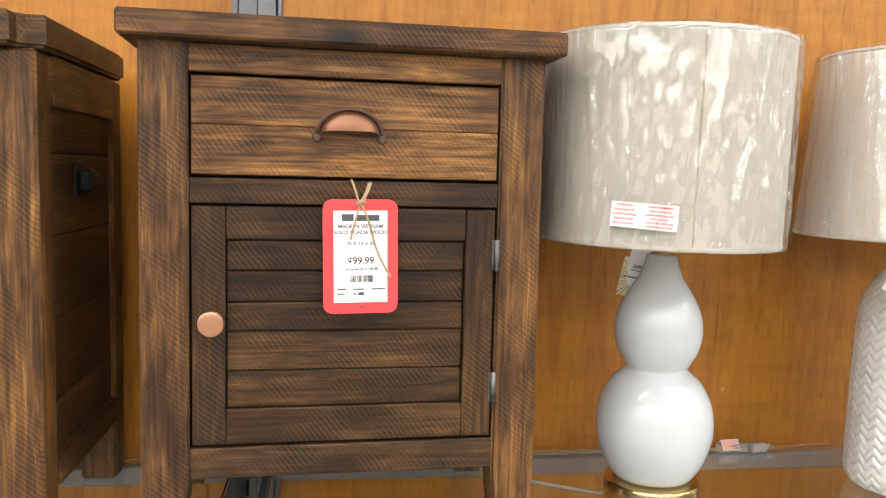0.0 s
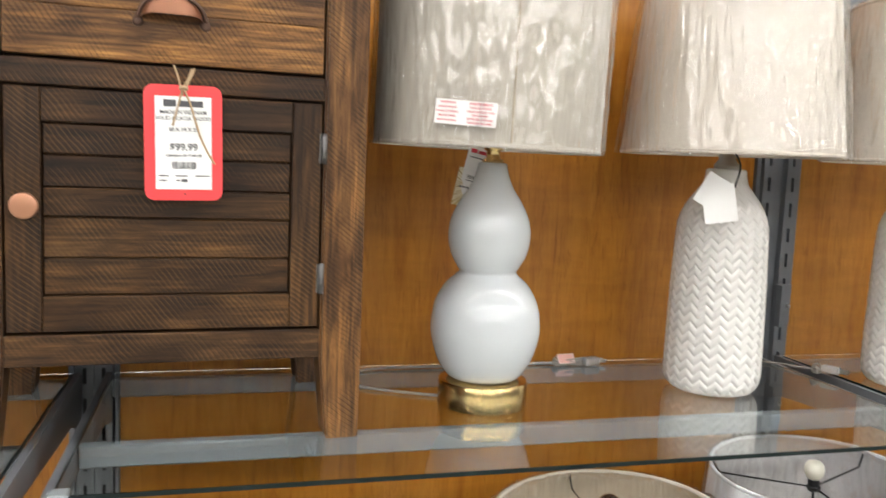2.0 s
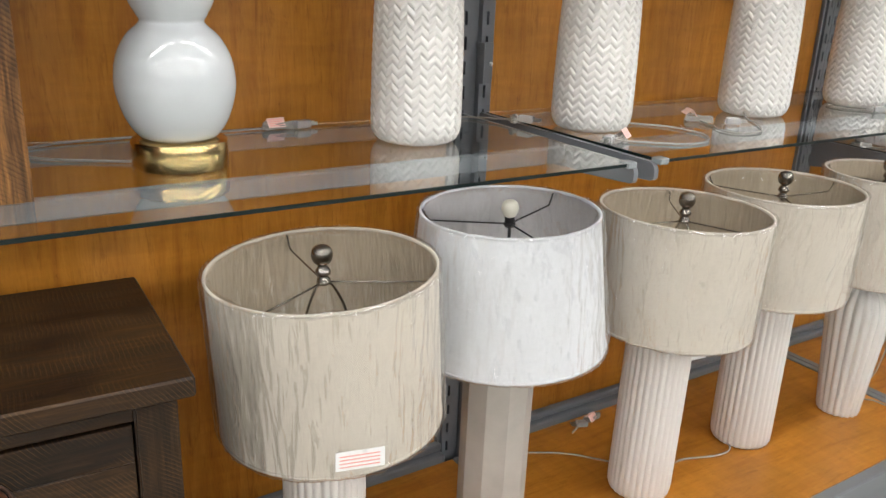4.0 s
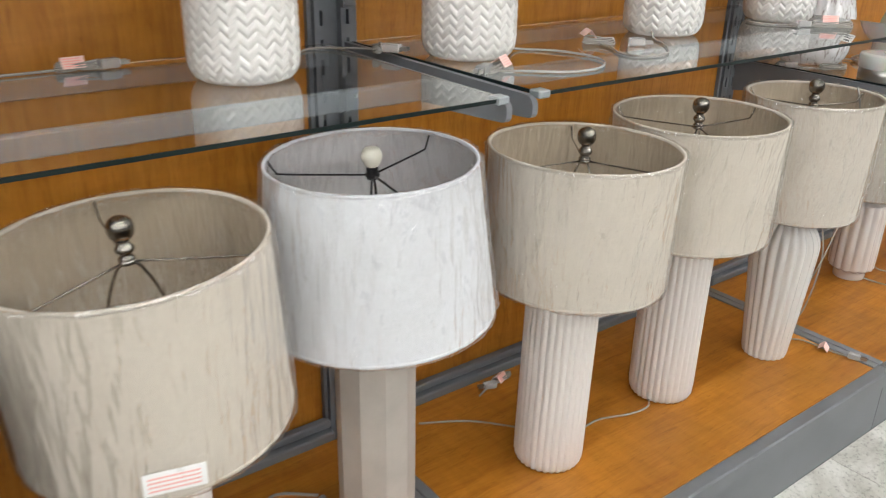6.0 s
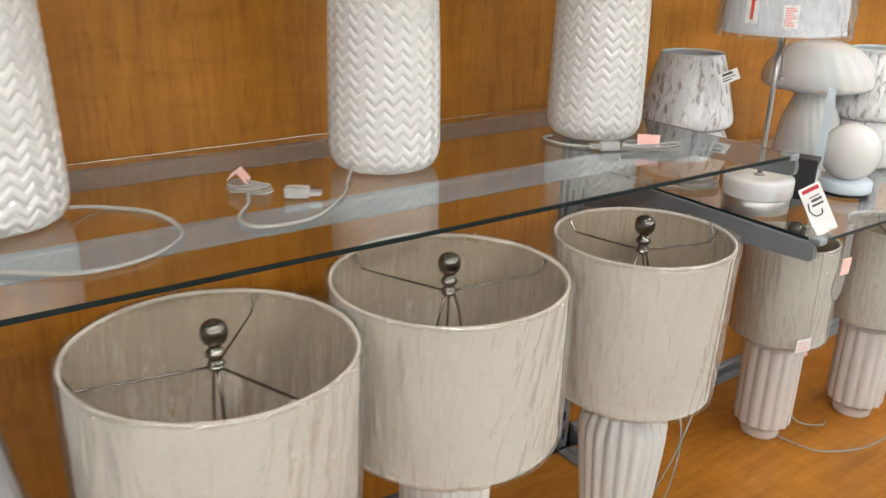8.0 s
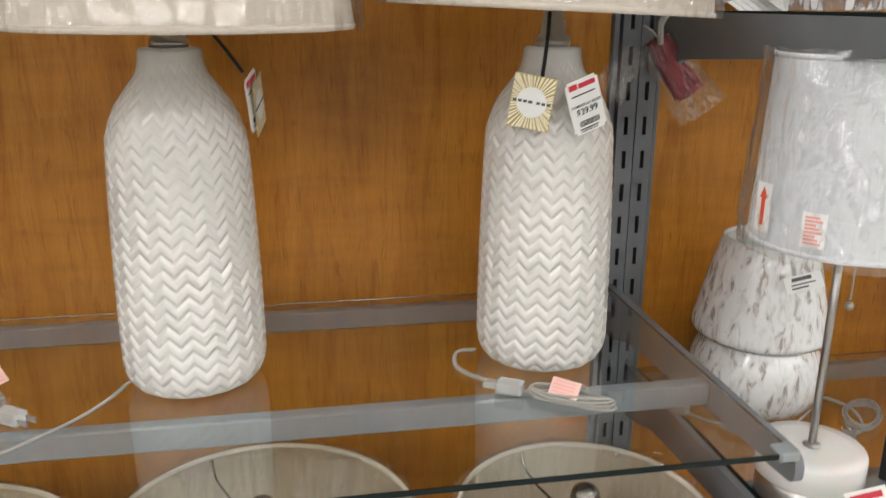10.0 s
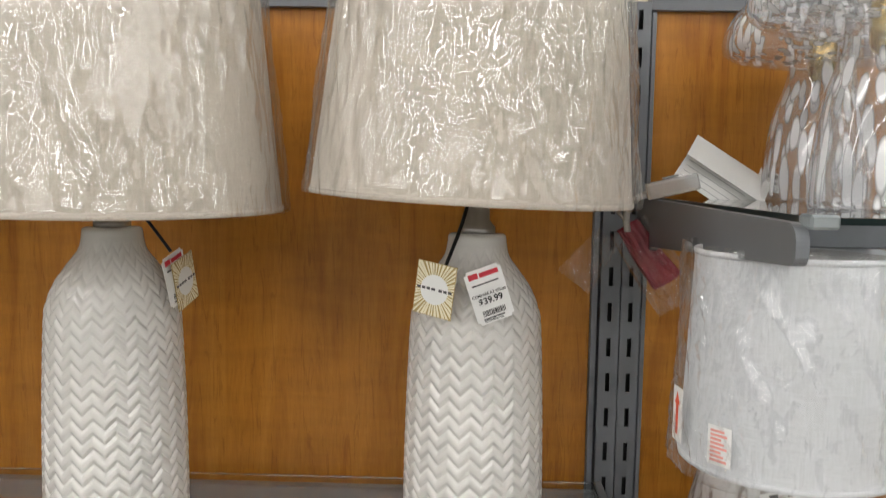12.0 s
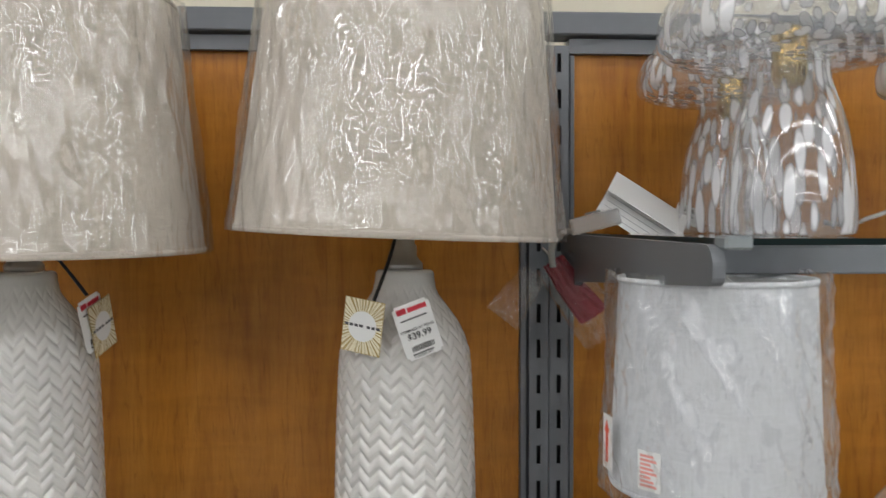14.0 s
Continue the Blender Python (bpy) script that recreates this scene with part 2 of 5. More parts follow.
# near-black colour that paints the shade inside slot channels and cabinets
INNER_SHADE = mat("inner_shade_black", (0.02, 0.02, 0.022), 0.6)
CREAM = painted("cream_wall_paint", (0.74, 0.69, 0.56), 0.7, 0.02)
WHITEWALL = painted("grey_wall_paint", (0.12, 0.12, 0.12), 0.8, 0.03)
CEIL = painted("ceiling_tile_grey", (0.20, 0.20, 0.20), 0.9, 0.03)
GLASS = mat("shelf_glass", (0.90, 0.94, 0.92), 0.0, IOR=1.5, Transmission_Weight=1.0)
EDGE = mat("glass_green_edge", (0.001, 0.008, 0.008), 0.35, Specular_IOR_Level=0.3)
CLIP = mat("clear_plastic_clip", (0.36, 0.40, 0.42), 0.25, Transmission_Weight=0.3)
CERAMIC = mat("white_glazed_ceramic", (0.64, 0.625, 0.60), 0.35, Coat_Weight=1.0, Coat_Roughness=0.05)
CERAMIC_W = mat("cool_white_glazed_ceramic", (0.53, 0.56, 0.58), 0.5, Coat_Weight=1.0, Coat_Roughness=0.0, Coat_IOR=1.65, Specular_IOR_Level=0.0)
CERAMIC_M = mat("soft_white_ceramic", (0.70, 0.665, 0.635), 0.30)
CERAMIC_P = mat("blush_glazed_ceramic", (0.62, 0.585, 0.565), 0.18, Coat_Weight=0.4)
CEMENT = painted("grey_stone_finish", (0.47, 0.44, 0.40), 0.6, 0.06)
LINEN = linen("oatmeal_linen", (0.57, 0.515, 0.435))
LINEN_P = linen("pale_linen", (0.56, 0.505, 0.435))
LINEN_W = linen("white_linen", (0.68, 0.70, 0.74))
LINEN_G = linen("greige_linen", (0.49, 0.455, 0.395))
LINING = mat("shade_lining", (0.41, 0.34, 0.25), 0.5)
LINING_W = mat("white_shade_lining", (0.50, 0.495, 0.51), 0.6)
FILM = film("wrapping_film")
FILM_W = film("white_shade_film", 0.04, 0.24, 0.05, 1.7)
FILM_D = film("loose_wrapping_film", 0.025, 0.28, 0.045, 1.9)
FILM_C = film("bag_film", 0.008, 0.07, 0.06)
BRASS = mat("polished_brass", (0.66, 0.50, 0.24), 0.22, 1.0)
NICKEL = mat("brushed_nickel", (0.27, 0.25, 0.22), 0.22, 1.0)
STEEL = mat("satin_steel", (0.52, 0.51, 0.50), 0.28, 1.0)
COPPER = mat("antique_copper", (0.50, 0.255, 0.16), 0.36, 0.85)
COPPER_D = mat("dark_bronze", (0.10, 0.06, 0.045), 0.42, 0.8)
BLACK = mat("black_metal", (0.012, 0.012, 0.013), 0.4, 0.3)
IRON = mat("hinge_iron", (0.16, 0.155, 0.15), 0.42, 0.8)
RUBBER = mat("black_rubber", (0.014, 0.014, 0.014), 0.7)
PAPER = mat("white_paper", (0.80, 0.80, 0.79), 0.6)
RED = mat("red_card", (0.78, 0.055, 0.06), 0.45)
REDINK = mat("red_ink", (0.55, 0.03, 0.05), 0.6)
PINKINK = mat("pink_ink", (0.80, 0.36, 0.33), 0.6)
ARROW = mat("orange_red_ink", (0.75, 0.09, 0.04), 0.6)
INK = mat("grey_ink", (0.08, 0.08, 0.085), 0.6)
PALEINK = mat("pale_grey_ink", (0.42, 0.42, 0.44), 0.6)
INKB = mat("black_ink", (0.02, 0.02, 0.02), 0.6)
PINK = mat("pink_paper_tag", (0.76, 0.52, 0.47), 0.6)
GOLDCARD = mat("gold_burst_card", (0.42, 0.31, 0.12), 0.4)
YELLOW = mat("pale_gold_ray", (0.80, 0.74, 0.55), 0.5)
TWINE = mat("jute_twine", (0.42, 0.30, 0.18), 0.9)
CORD = mat("clear_lamp_cord", (0.62, 0.60, 0.56), 0.18, Transmission_Weight=0.55, IOR=1.35)
CLEAR = mat("clear_plug_plastic", (0.86, 0.87, 0.87), 0.12, Transmission_Weight=0.7, IOR=1.4)
BAGRED = mat("red_packet", (0.22, 0.012, 0.022), 0.35)
OPAL = mat("opal_glass", (0.66, 0.66, 0.65), 0.12, Subsurface_Weight=0.2)
BLUEWHITE = mat("pale_blue_plastic", (0.58, 0.66, 0.72), 0.35)
BOXBLACK = mat("black_printed_card", (0.02, 0.02, 0.022), 0.45)
MOTTLE = mat("white_fleck_glass", (0.8, 0.8, 0.8), 0.10, Coat_Weight=0.5)
_v = coords(MOTTLE, (95, 95, 34), shuffle=True)
link_color(MOTTLE, ramp(MOTTLE, noise_tex(MOTTLE, _v, 1.0, 2, 0.5, 0.6), [(0.32, (0.36, 0.32, 0.31)), (0.42, (0.66, 0.65, 0.65)), (0.56, (0.78, 0.78, 0.79))]))
MOTTLE_C = mottled("clear_fleck_glass", (0.55, 0.56, 0.58), 0.80, 80, 0.42, 0.20)
BULB = mat("white_finial", (0.72, 0.70, 0.60), 0.4)
LAMPGLOW = bpy.data.materials.new("ceiling_lamp_diffuser")
LAMPGLOW.use_nodes = True
_e = LAMPGLOW.node_tree.nodes["Principled BSDF"]
_e.inputs["Emission Color"].default_value = (1.0, 0.98, 0.945, 1)
_e.inputs["Emission Strength"].default_value = LIGHT


def floor_tile():
    m = mat("vinyl_floor_tile", (0.6, 0.6, 0.57), 0.3)
    v = coords(m, (1, 1, 1), shuffle=True)
    speck = noise_tex(m, v, 95, 4, 0.7)
    dirt = noise_tex(m, v, 5, 5, 0.65, 0.6)
    c = ramp(m, speck, [(0.36, (0.40, 0.40, 0.37)), (0.46, (0.64, 0.63, 0.59)), (0.8, (0.70, 0.69, 0.65))])
    d = ramp(m, dirt, [(0.36, (0.52, 0.51, 0.47)), (0.58, (1, 1, 1))])
    link_color(m, mix(m, 0.8, c, d, "MULTIPLY"))
    link_rough(m, dirt, 0.42, 0.22)
    return m


TILE = floor_tile()
GROUT = mat("floor_joint", (0.16, 0.16, 0.15), 0.8)


# ---- mesh helpers ----
def mesh_ob(name, bm, material, smooth=False):
    me = bpy.data.meshes.new(name)
    bmesh.ops.recalc_face_normals(bm, faces=bm.faces)
    bm.to_mesh(me)
    bm.free()
    me.materials.append(material)
    if smooth:
        me.shade_smooth()
    return new(name, me)


def part(name, bm, material, parent, label="", smooth=False):
    ob = mesh_ob(name, bm, material, smooth)
    ob.parent = parent
    if label:
        ob["label"] = label
    return ob


def thing(name, x, y, z, label, category, group="", turn=0.0, lean=0.0, tip=0.0):
    e = new(name)
    e.empty_display_size = 0.05
    e.matrix_basis = pose(x, y, z, tip, lean, turn)
    return tagged(e, label, category, group)


def structure(ob, label="", category=""):
    return tagged(ob, label, category, "", "structure")


def box(x0, x1, y0, y1, z0, z1, bev=0.0, bm=None, seg=1):
    tmp = bmesh.new()
    bmesh.ops.create_cube(tmp, size=1)
    for v in tmp.verts:
        v.co = Vector(((x0 + x1) / 2 + v.co.x * (x1 - x0), (y0 + y1) / 2 + v.co.y * (y1 - y0), (z0 + z1) / 2 + v.co.z * (z1 - z0)))
    if bev:
        bmesh.ops.bevel(tmp, geom=tmp.edges[:], offset=bev, segments=seg, profile=0.6, affect="EDGES")
    return join(bm, tmp)


def join(bm, tmp):
    if bm is None:
        return tmp
    me = bpy.data.meshes.new("tmp")
    tmp.to_mesh(me)
    tmp.free()
    bm.from_mesh(me)
    bpy.data.meshes.remove(me)
    return bm


def lathe(profile, n=48, cap=(True, True), wobble=None, bm=None):
    """Turned body from (radius, height) pairs; wobble(angle, height, radius) gives the radius."""
    tmp = bmesh.new()
    rings = []
    for r, z in profile:
        ring = []
        for i in range(n):
            a = 2 * math.pi * i / n
            rr = wobble(a, z, r) if wobble else r
            ring.append(tmp.verts.new((rr * math.cos(a), rr * math.sin(a), z)))
        rings.append(ring)
    for a, b in zip(rings, rings[1:]):
        for i in range(n):
            j = (i + 1) % n
            tmp.faces.new((a[i], a[j], b[j], b[i]))
    if cap[0]:
        tmp.faces.new(rings[0][::-1])
    if cap[1]:
        tmp.faces.new(rings[-1])
    return join(bm, tmp)


def curve_profile(points, steps):
    """Catmull-Rom through (r, z) points."""
    p = [points[0], *points, points[-1]]
    out = []
    for i in range(1, len(p) - 2):
        for s in range(steps):
            t = s / steps
            out.append(tuple(0.5 * (2 * p[i][k] + (p[i + 1][k] - p[i - 1][k]) * t + (2 * p[i - 1][k] - 5 * p[i][k] + 4 * p[i + 1][k] - p[i + 2][k]) * t * t
                                    + (3 * p[i][k] - p[i - 1][k] - 3 * p[i + 1][k] + p[i + 2][k]) * t ** 3) for k in range(len(p[0]))))
    out.append(tuple(points[-1]))
    return out


def tube(points, r, n=8, steps=6, bm=None, flat=1.0):
    pts = [Vector(q) for q in (curve_profile([tuple(q) for q in points], steps) if len(points) > 2 else points)]
    tmp = bmesh.new()
    rings, up = [], Vector((0.13, 0.21, 0.97))
    for i, q in enumerate(pts):
        d = (pts[min(i + 1, len(pts) - 1)] - pts[max(i - 1, 0)]).normalized()
        s = d.cross(up)
        s = s.normalized() if s.length > 1e-4 else Vector((1, 0, 0))
        u = s.cross(d).normalized()
        rings.append([tmp.verts.new(q + (s * math.cos(2 * math.pi * k / n) + u * math.sin(2 * math.pi * k / n) * flat) * r) for k in range(n)])
    for a, b in zip(rings, rings[1:]):
        for k in range(n):
            j = (k + 1) % n
            tmp.faces.new((a[k], a[j], b[j], b[k]))
    tmp.faces.new(rings[0][::-1])
    tmp.faces.new(rings[-1])
    return join(bm, tmp)


def ball(x, y, z, r, bm=None, n=16, squash=1.0):
    tmp = bmesh.new()
    bmesh.ops.create_uvsphere(tmp, u_segments=n, v_segments=n // 2 + 2, radius=r)
    for v in tmp.verts:
        v.co = Vector((x + v.co.x, y + v.co.y, z + v.co.z * squash))
    return join(bm, tmp)


def turned(bm, m):
    bmesh.ops.transform(bm, matrix=m, verts=bm.verts)
    return bm


def words(name, text, size, material, parent, m, align="CENTER"):
    """Lettering as a thin mesh, in the plane given by m."""
    c = bpy.data.curves.new(name, "FONT")
    c.body, c.size, c.align_x, c.align_y, c.extrude = text, size, align, "CENTER", 0.00008
    c.offset = size * 0.018
    tmp = bpy.data.objects.new(name, c)
    scene.collection.objects.link(tmp)
    me = bpy.data.meshes.new_from_object(tmp.evaluated_get(bpy.context.evaluated_depsgraph_get()))
    bpy.data.objects.remove(tmp)
    bpy.data.curves.remove(c)
    me.materials.clear()
    me.materials.append(material)
    ob = new(name, me)
    ob.parent = parent
    ob.matrix_basis = m
    return ob


FACE = pose(0, 0, 0, 90, 0, 0)     # lettering that faces the aisle


# ---- the store around ----
def build_shell():
    x0, x1, y0, y1, top = -11.0, 14.0, -18.0, 0.10, 3.6
    f = structure(mesh_ob("floor", box(x0, x1, y0, y1, -0.12, -0.004), GROUT), "speckled white vinyl tile floor with scuffs", "floor")
    structure(mesh_ob("ceiling", box(x0, x1, y0, y1, top, top + 0.1), CEIL), "white store ceiling", "ceiling")
    structure(mesh_ob("wall_back", box(x0, x1, y1, y1 + 0.15, -0.12, top), CREAM), "cream painted store wall behind the shelving", "wall")
    structure(mesh_ob("wall_front", box(x0, x1, y0 - 0.15, y0, -0.12, top), WHITEWALL), "plain grey store wall", "wall")
    structure(mesh_ob("wall_left", box(x0 - 0.15, x0, y0 - 0.15, y1 + 0.15, -0.12, top), WHITEWALL), "plain grey store wall", "wall")
    structure(mesh_ob("wall_right", box(x1, x1 + 0.15, y0 - 0.15, y1 + 0.15, -0.12, top), WHITEWALL), "plain grey store wall", "wall")
    first = None
    for xi in (-9.1, -6.6, -4.1, -1.6, 0.9, 3.4, 5.9, 8.4, 10.9):
        for yi in (-1.5, -3.5, -5.7, -8.4, -11.6, -15.0):
            if first is None:
                e = thing("ceiling_light", xi, yi, top, "long white fluorescent fixture on the ceiling", "ceiling light", "ceiling lights")
                part("frame", box(-1.1, 1.1, -0.09, 0.09, -0.05, 0, 0.004), CEIL, e)
                part("diffuser", box(-1.08, 1.08, -0.075, 0.075, -0.092, -0.054, 0.012, seg=2), LAMPGLOW, e)
                first = e
            else:
                copy_thing(first, pose(xi, yi, top))
    return f


FLOOR = build_shell()

# ---- the shelving ----
PAIRS = [-1.34, -0.091, 1.188, 2.439, 3.688, 4.938]      # middle of each pair of uprights
SPREAD = [0.0145, 0.0145, 0.0272, 0.0145, 0.0145, 0.0145]  # half the distance between the slot columns
DECK, GLASS_Z, TOP, TALL = 0.189, 1.030, 1.707, 2.36
WALL = -0.028                                        # front of the uprights
FRONT = -0.515


def slotted_upright(x, z0=0.02, z1=TOP):
    w, pitch, sw, sh = 0.0275, 0.0508, 0.0062, 0.027
    e = thing("slotted_upright", x, WALL, z0, "grey enamelled steel upright with a column of slots", "shelf upright", "shelf uprights")
    h = z1 - z0
    bm = box(-w / 2, -sw / 2, -0.004, -0.0015, 0, h)
    box(sw / 2, w / 2, -0.004, -0.0015, 0, h, 0, bm)
    n = int(h / pitch)
    z = 0.0
    for i in range(n + 1):
        top = min(h, i * pitch + (pitch - sh))
        box(-sw / 2, sw / 2, -0.004, -0.0015, i * pitch, top, 0, bm)
    part("face", bm, GREY, e)
    bm = box(-w / 2, -w / 2 + 0.0025, -0.0015, 0.035, 0, h)
    box(w / 2 - 0.0025, w / 2, -0.0015, 0.035, 0, h, 0, bm)
    part("side", bm, GREY, e)
    # channel back in near-black: slot shade put into its colour
    part("channel", box(-w / 2 + 0.003, w / 2 - 0.003, 0.028, 0.034, 0, h), INNER_SHADE, e)
    return e


def build_uprights():
    tall = low = None
    for i, (x, d) in enumerate(zip(PAIRS, SPREAD)):
        for q in (-d, d):
            high = i < 2 or (i == 2 and q < 0)
            src = tall if high else low
            if src is None:
                src = slotted_upright(x + q, z1=TALL if high else TOP)
                tall, low = (src, low) if high else (tall, src)
            else:
                copy_thing(src, pose(x + q, WALL, 0.02))
    # recessed filler between the two uprights that stand apart
    e = thing("filler_strip", PAIRS[2], WALL, 0.02, "recessed grey steel strip between two slotted uprights", "shelf strip")
    part("strip", box(-0.0130, 0.0130, 0.010, 0.014, 0.0, TOP - 0.02), GREY, e)


def hook_plate(x, z):
    e = thing("hook_plate", x, WALL - 0.0045, z, "grey steel hook plate with a screw on the upright", "hook plate")
    part("plate", box(-0.021, 0.017, -0.003, 0.0, 0, 0.085, 0.001), GREY, e)
    part("flange", box(-0.021, -0.0185, -0.022, -0.0032, 0, 0.085, 0.0008), GREY, e)
    part("screw", turned(lathe([(0.0042, 0), (0.0042, 0.003), (0.003, 0.0045), (0.0005, 0.005)], 14), pose(0.011, -0.003, 0.040, 90)), STEEL, e, "", True)


def build_bays():
    for i, (a, b) in enumerate(zip(PAIRS, PAIRS[1:])):
        x0, x1 = a + SPREAD[i] + 0.0165, b - SPREAD[i + 1] - 0.0165
        TOP = TALL if i < 2 else 1.707
        structure(mesh_ob("panel_%d" % (i + 1), box(x0 + 0.007, x1 - 0.0095, WALL + 0.012, WALL + 0.03, DECK, TOP - 0.004), MAPLE), "honey maple laminate back panel with vertical grain", "back panel")
        e = thing("top_rail", a, WALL, TOP, "grey steel rail along the top of the back panel", "shelf rail", "top rails")
        part("rail", box(0.001, b - a - 0.001, -0.012, 0.04, 0.014, 0.046, 0.002), GREY, e)
        part("lip", box(SPREAD[i] + 0.015, b - a - SPREAD[i + 1] - 0.015, 0.0, 0.03, -0.010, 0.0105), GREY, e, "darker inner lip")
        # side trims
        for xx, ww in ((x0, 0.0065), (x1 - 0.009, 0.009)):
            structure(mesh_ob("trim", box(xx, xx + ww, WALL + 0.002, WALL + 0.028, DECK + 0.03, TOP - 0.012, 0.001), GREY), "thin grey edge trim beside the panel", "trim")
        # base deck
        e = thing("base_deck", a, WALL, 0, "low honey laminate display deck in a grey steel frame", "display deck", "base decks")
        w = b - a
        part("board", box(0.026, w - 0.026, -0.572, -0.030, DECK - 0.02, DECK - 0.002, 0.001), MAPLE_DECK, e)
        part("front_rail", box(0.001, w - 0.001, -0.606, -0.573, DECK - 0.045, DECK + 0.001, 0.003), GREY, e)
        part("kick_plate", box(0.001, w - 0.001, -0.596, -0.586, 0.0, DECK - 0.046, 0.001), GREY, e)
        part("back_rail", box(0.046, w - 0.046, -0.029, 0.008, DECK - 0.03, DECK + 0.016, 0.003), GREY, e)
        part("back_lip", box(0.046, w - 0.046, -0.012, 0.010, DECK + 0.017, DECK + 0.036, 0.003), GREY, e)
        part("side_rail", box(0.001, 0.025, -0.572, -0.030, DECK - 0.045, DECK + 0.001, 0.002), GREY, e)
        part("side_rail", box(w - 0.025, w - 0.001, -0.572, -0.030, DECK - 0.045, DECK + 0.001, 0.002), GREY, e)


def bracket_bm(front, t=0.010):
    """Tapered arm with a rounded nose; the outline lies in y and z."""
    n = front + 0.53
    pts = [(-0.004, 0.0), (-0.505 + n, -0.004)]
    for k in range(9):
        a = math.pi / 2 + math.pi / 2 * k / 8
        pts.append((n - 0.513 + 0.016 * math.cos(a), -0.020 + 0.016 * math.sin(a)))
    for k in range(1, 6):
        a = math.pi + math.pi / 2 * k / 5
        pts.append((n - 0.519 + 0.010 * math.cos(a), -0.026 + 0.010 * math.sin(a)))
    pts += [(-0.10, -0.062), (-0.05, -0.078), (-0.004, -0.085)]
    bm = bmesh.new()
    f = bm.faces.new([bm.verts.new((-t / 2, y, z)) for y, z in pts])
    r = bmesh.ops.extrude_face_region(bm, geom=[f])
    bmesh.ops.translate(bm, vec=(t, 0, 0), verts=[v for v in r["geom"] if isinstance(v, bmesh.types.BMVert)])
    return bm


def glass_shelf(x0, x1, z, label, group="glass shelves", front=FRONT):
    """A pane on two arms with a middle and a back rail; z is the top of the pane."""
    e = thing("glass_shelf", x0, WALL, z, label, "shelf", group)
    w = x1 - x0
    pane = part("pane", box(0.003, w - 0.003, front + 0.0015, -0.012, -0.0055, 0), GLASS, e, "clear greenish glass pane")
    pane.visible_shadow = False
    part("front_edge", box(0.003, w - 0.003, front, front + 0.0012, -0.0055, -0.0002), EDGE, pane, "dark green polished glass edge")
    part("side_edge", box(0.0015, 0.0027, front, -0.012, -0.0055, -0.0002), EDGE, pane, "dark green glass edge")
    part("side_edge", box(w - 0.0027, w - 0.0015, front, -0.012, -0.0055, -0.0002), EDGE, pane, "dark green glass edge")
    part("middle_rail", box(0.001, w - 0.001, -0.345, -0.326, -0.040, -0.011, 0.002), GREY, e)
    part("back_rail", box(0.001, w - 0.001, -0.036, -0.018, -0.040, -0.011, 0.002), GREY, e)
    for xx in (-0.006, w + 0.006):
        arm = part("arm", bracket_bm(front), GREY, e)
        arm.location = (xx, 0, -0.001)
        s = 1 if xx < 0 else -1
        bm = box(min(0, s * 0.022), max(0, s * 0.022), front - 0.003, front + 0.020, -0.009, 0.002, 0.002)
        c = part("clip", bm, CLIP, arm, "clear plastic corner clip")
        c.location = (s * 0.003, 0, 0.001)
    return e


build_uprights()
build_bays()
hook_plate(PAIRS[2] + SPREAD[2], 1.092)
SHELF_LABEL = "glass shelf pane with green edge on grey steel arms"
glass_shelf(PAIRS[0] + 0.03, PAIRS[1] - 0.03, GLASS_Z, SHELF_LABEL)
glass_shelf(PAIRS[1] + 0.03, PAIRS[2] - 0.03, GLASS_Z, SHELF_LABEL)
glass_shelf(PAIRS[2] + 0.03, PAIRS[3] - 0.03, GLASS_Z, SHELF_LABEL)
glass_shelf(PAIRS[3] + 0.03, PAIRS[4] - 0.03, 0.882, "lower glass shelf crowded with small lamps", front=-0.545)
glass_shelf(PAIRS[3] + 0.03, PAIRS[4] - 0.03, 1.442, "upper glass shelf holding clear mushroom lamps", front=-0.552)


# ---- lamps ----
def ridge(p):
    return 1.0 - abs(noise.noise(p)) * 2.0


def wrap_bm(zb, zt, rb, rt, seed, slant=0.5, n=260, rows=44, depth=1.0, crush=0.0):
    """A crumpled bag of film drawn over a drum, folded in at the rims."""
    bm = bmesh.new()
    rings = []
    h = zt - zb
    for k in range(rows + 1):
        u = k / rows
        s = -0.03 + 1.08 * u
        z = zb + h * s
        ring = []
        for i in range(n):
            a = 2 * math.pi * i / n
            r = rb + (rt - rb) * min(max(s, 0), 1)
            aa = a + slant * s
            c, d = math.cos(aa), math.sin(aa)
            f = 0.0030 * ridge(Vector((c * 3.2 + seed, d * 3.2, s * 0.8))) + 0.0024 * ridge(Vector((c * 7.5, d * 7.5 + seed, s * 1.3 + 3))) + 0.0012 * ridge(Vector((c * 19, d * 19, s * 2.6 + seed)))
            f += crush * 0.0022 * ridge(Vector((c * 9, d * 9 + 2 * seed, s * 7.0)))
            r += 0.0015 + max(0.0, f) * depth
            if s > 1:
                r -= 0.30 * (s - 1) * h
                zz = zb + h + 0.004 + 0.003 * noise.noise(Vector((c * 6, d * 6, seed)))
            elif s < 0:
                r -= 0.5 * (-s) * h
                zz = zb - 0.003
            else:
                zz = z
            ring.append(bm.verts.new((r * math.cos(a), r * math.sin(a), zz)))
        rings.append(ring)
    for a, b in zip(rings, rings[1:]):
        for i in range(n):
            j = (i + 1) % n
            bm.faces.new((a[i], a[j], b[j], b[i]))
    return bm


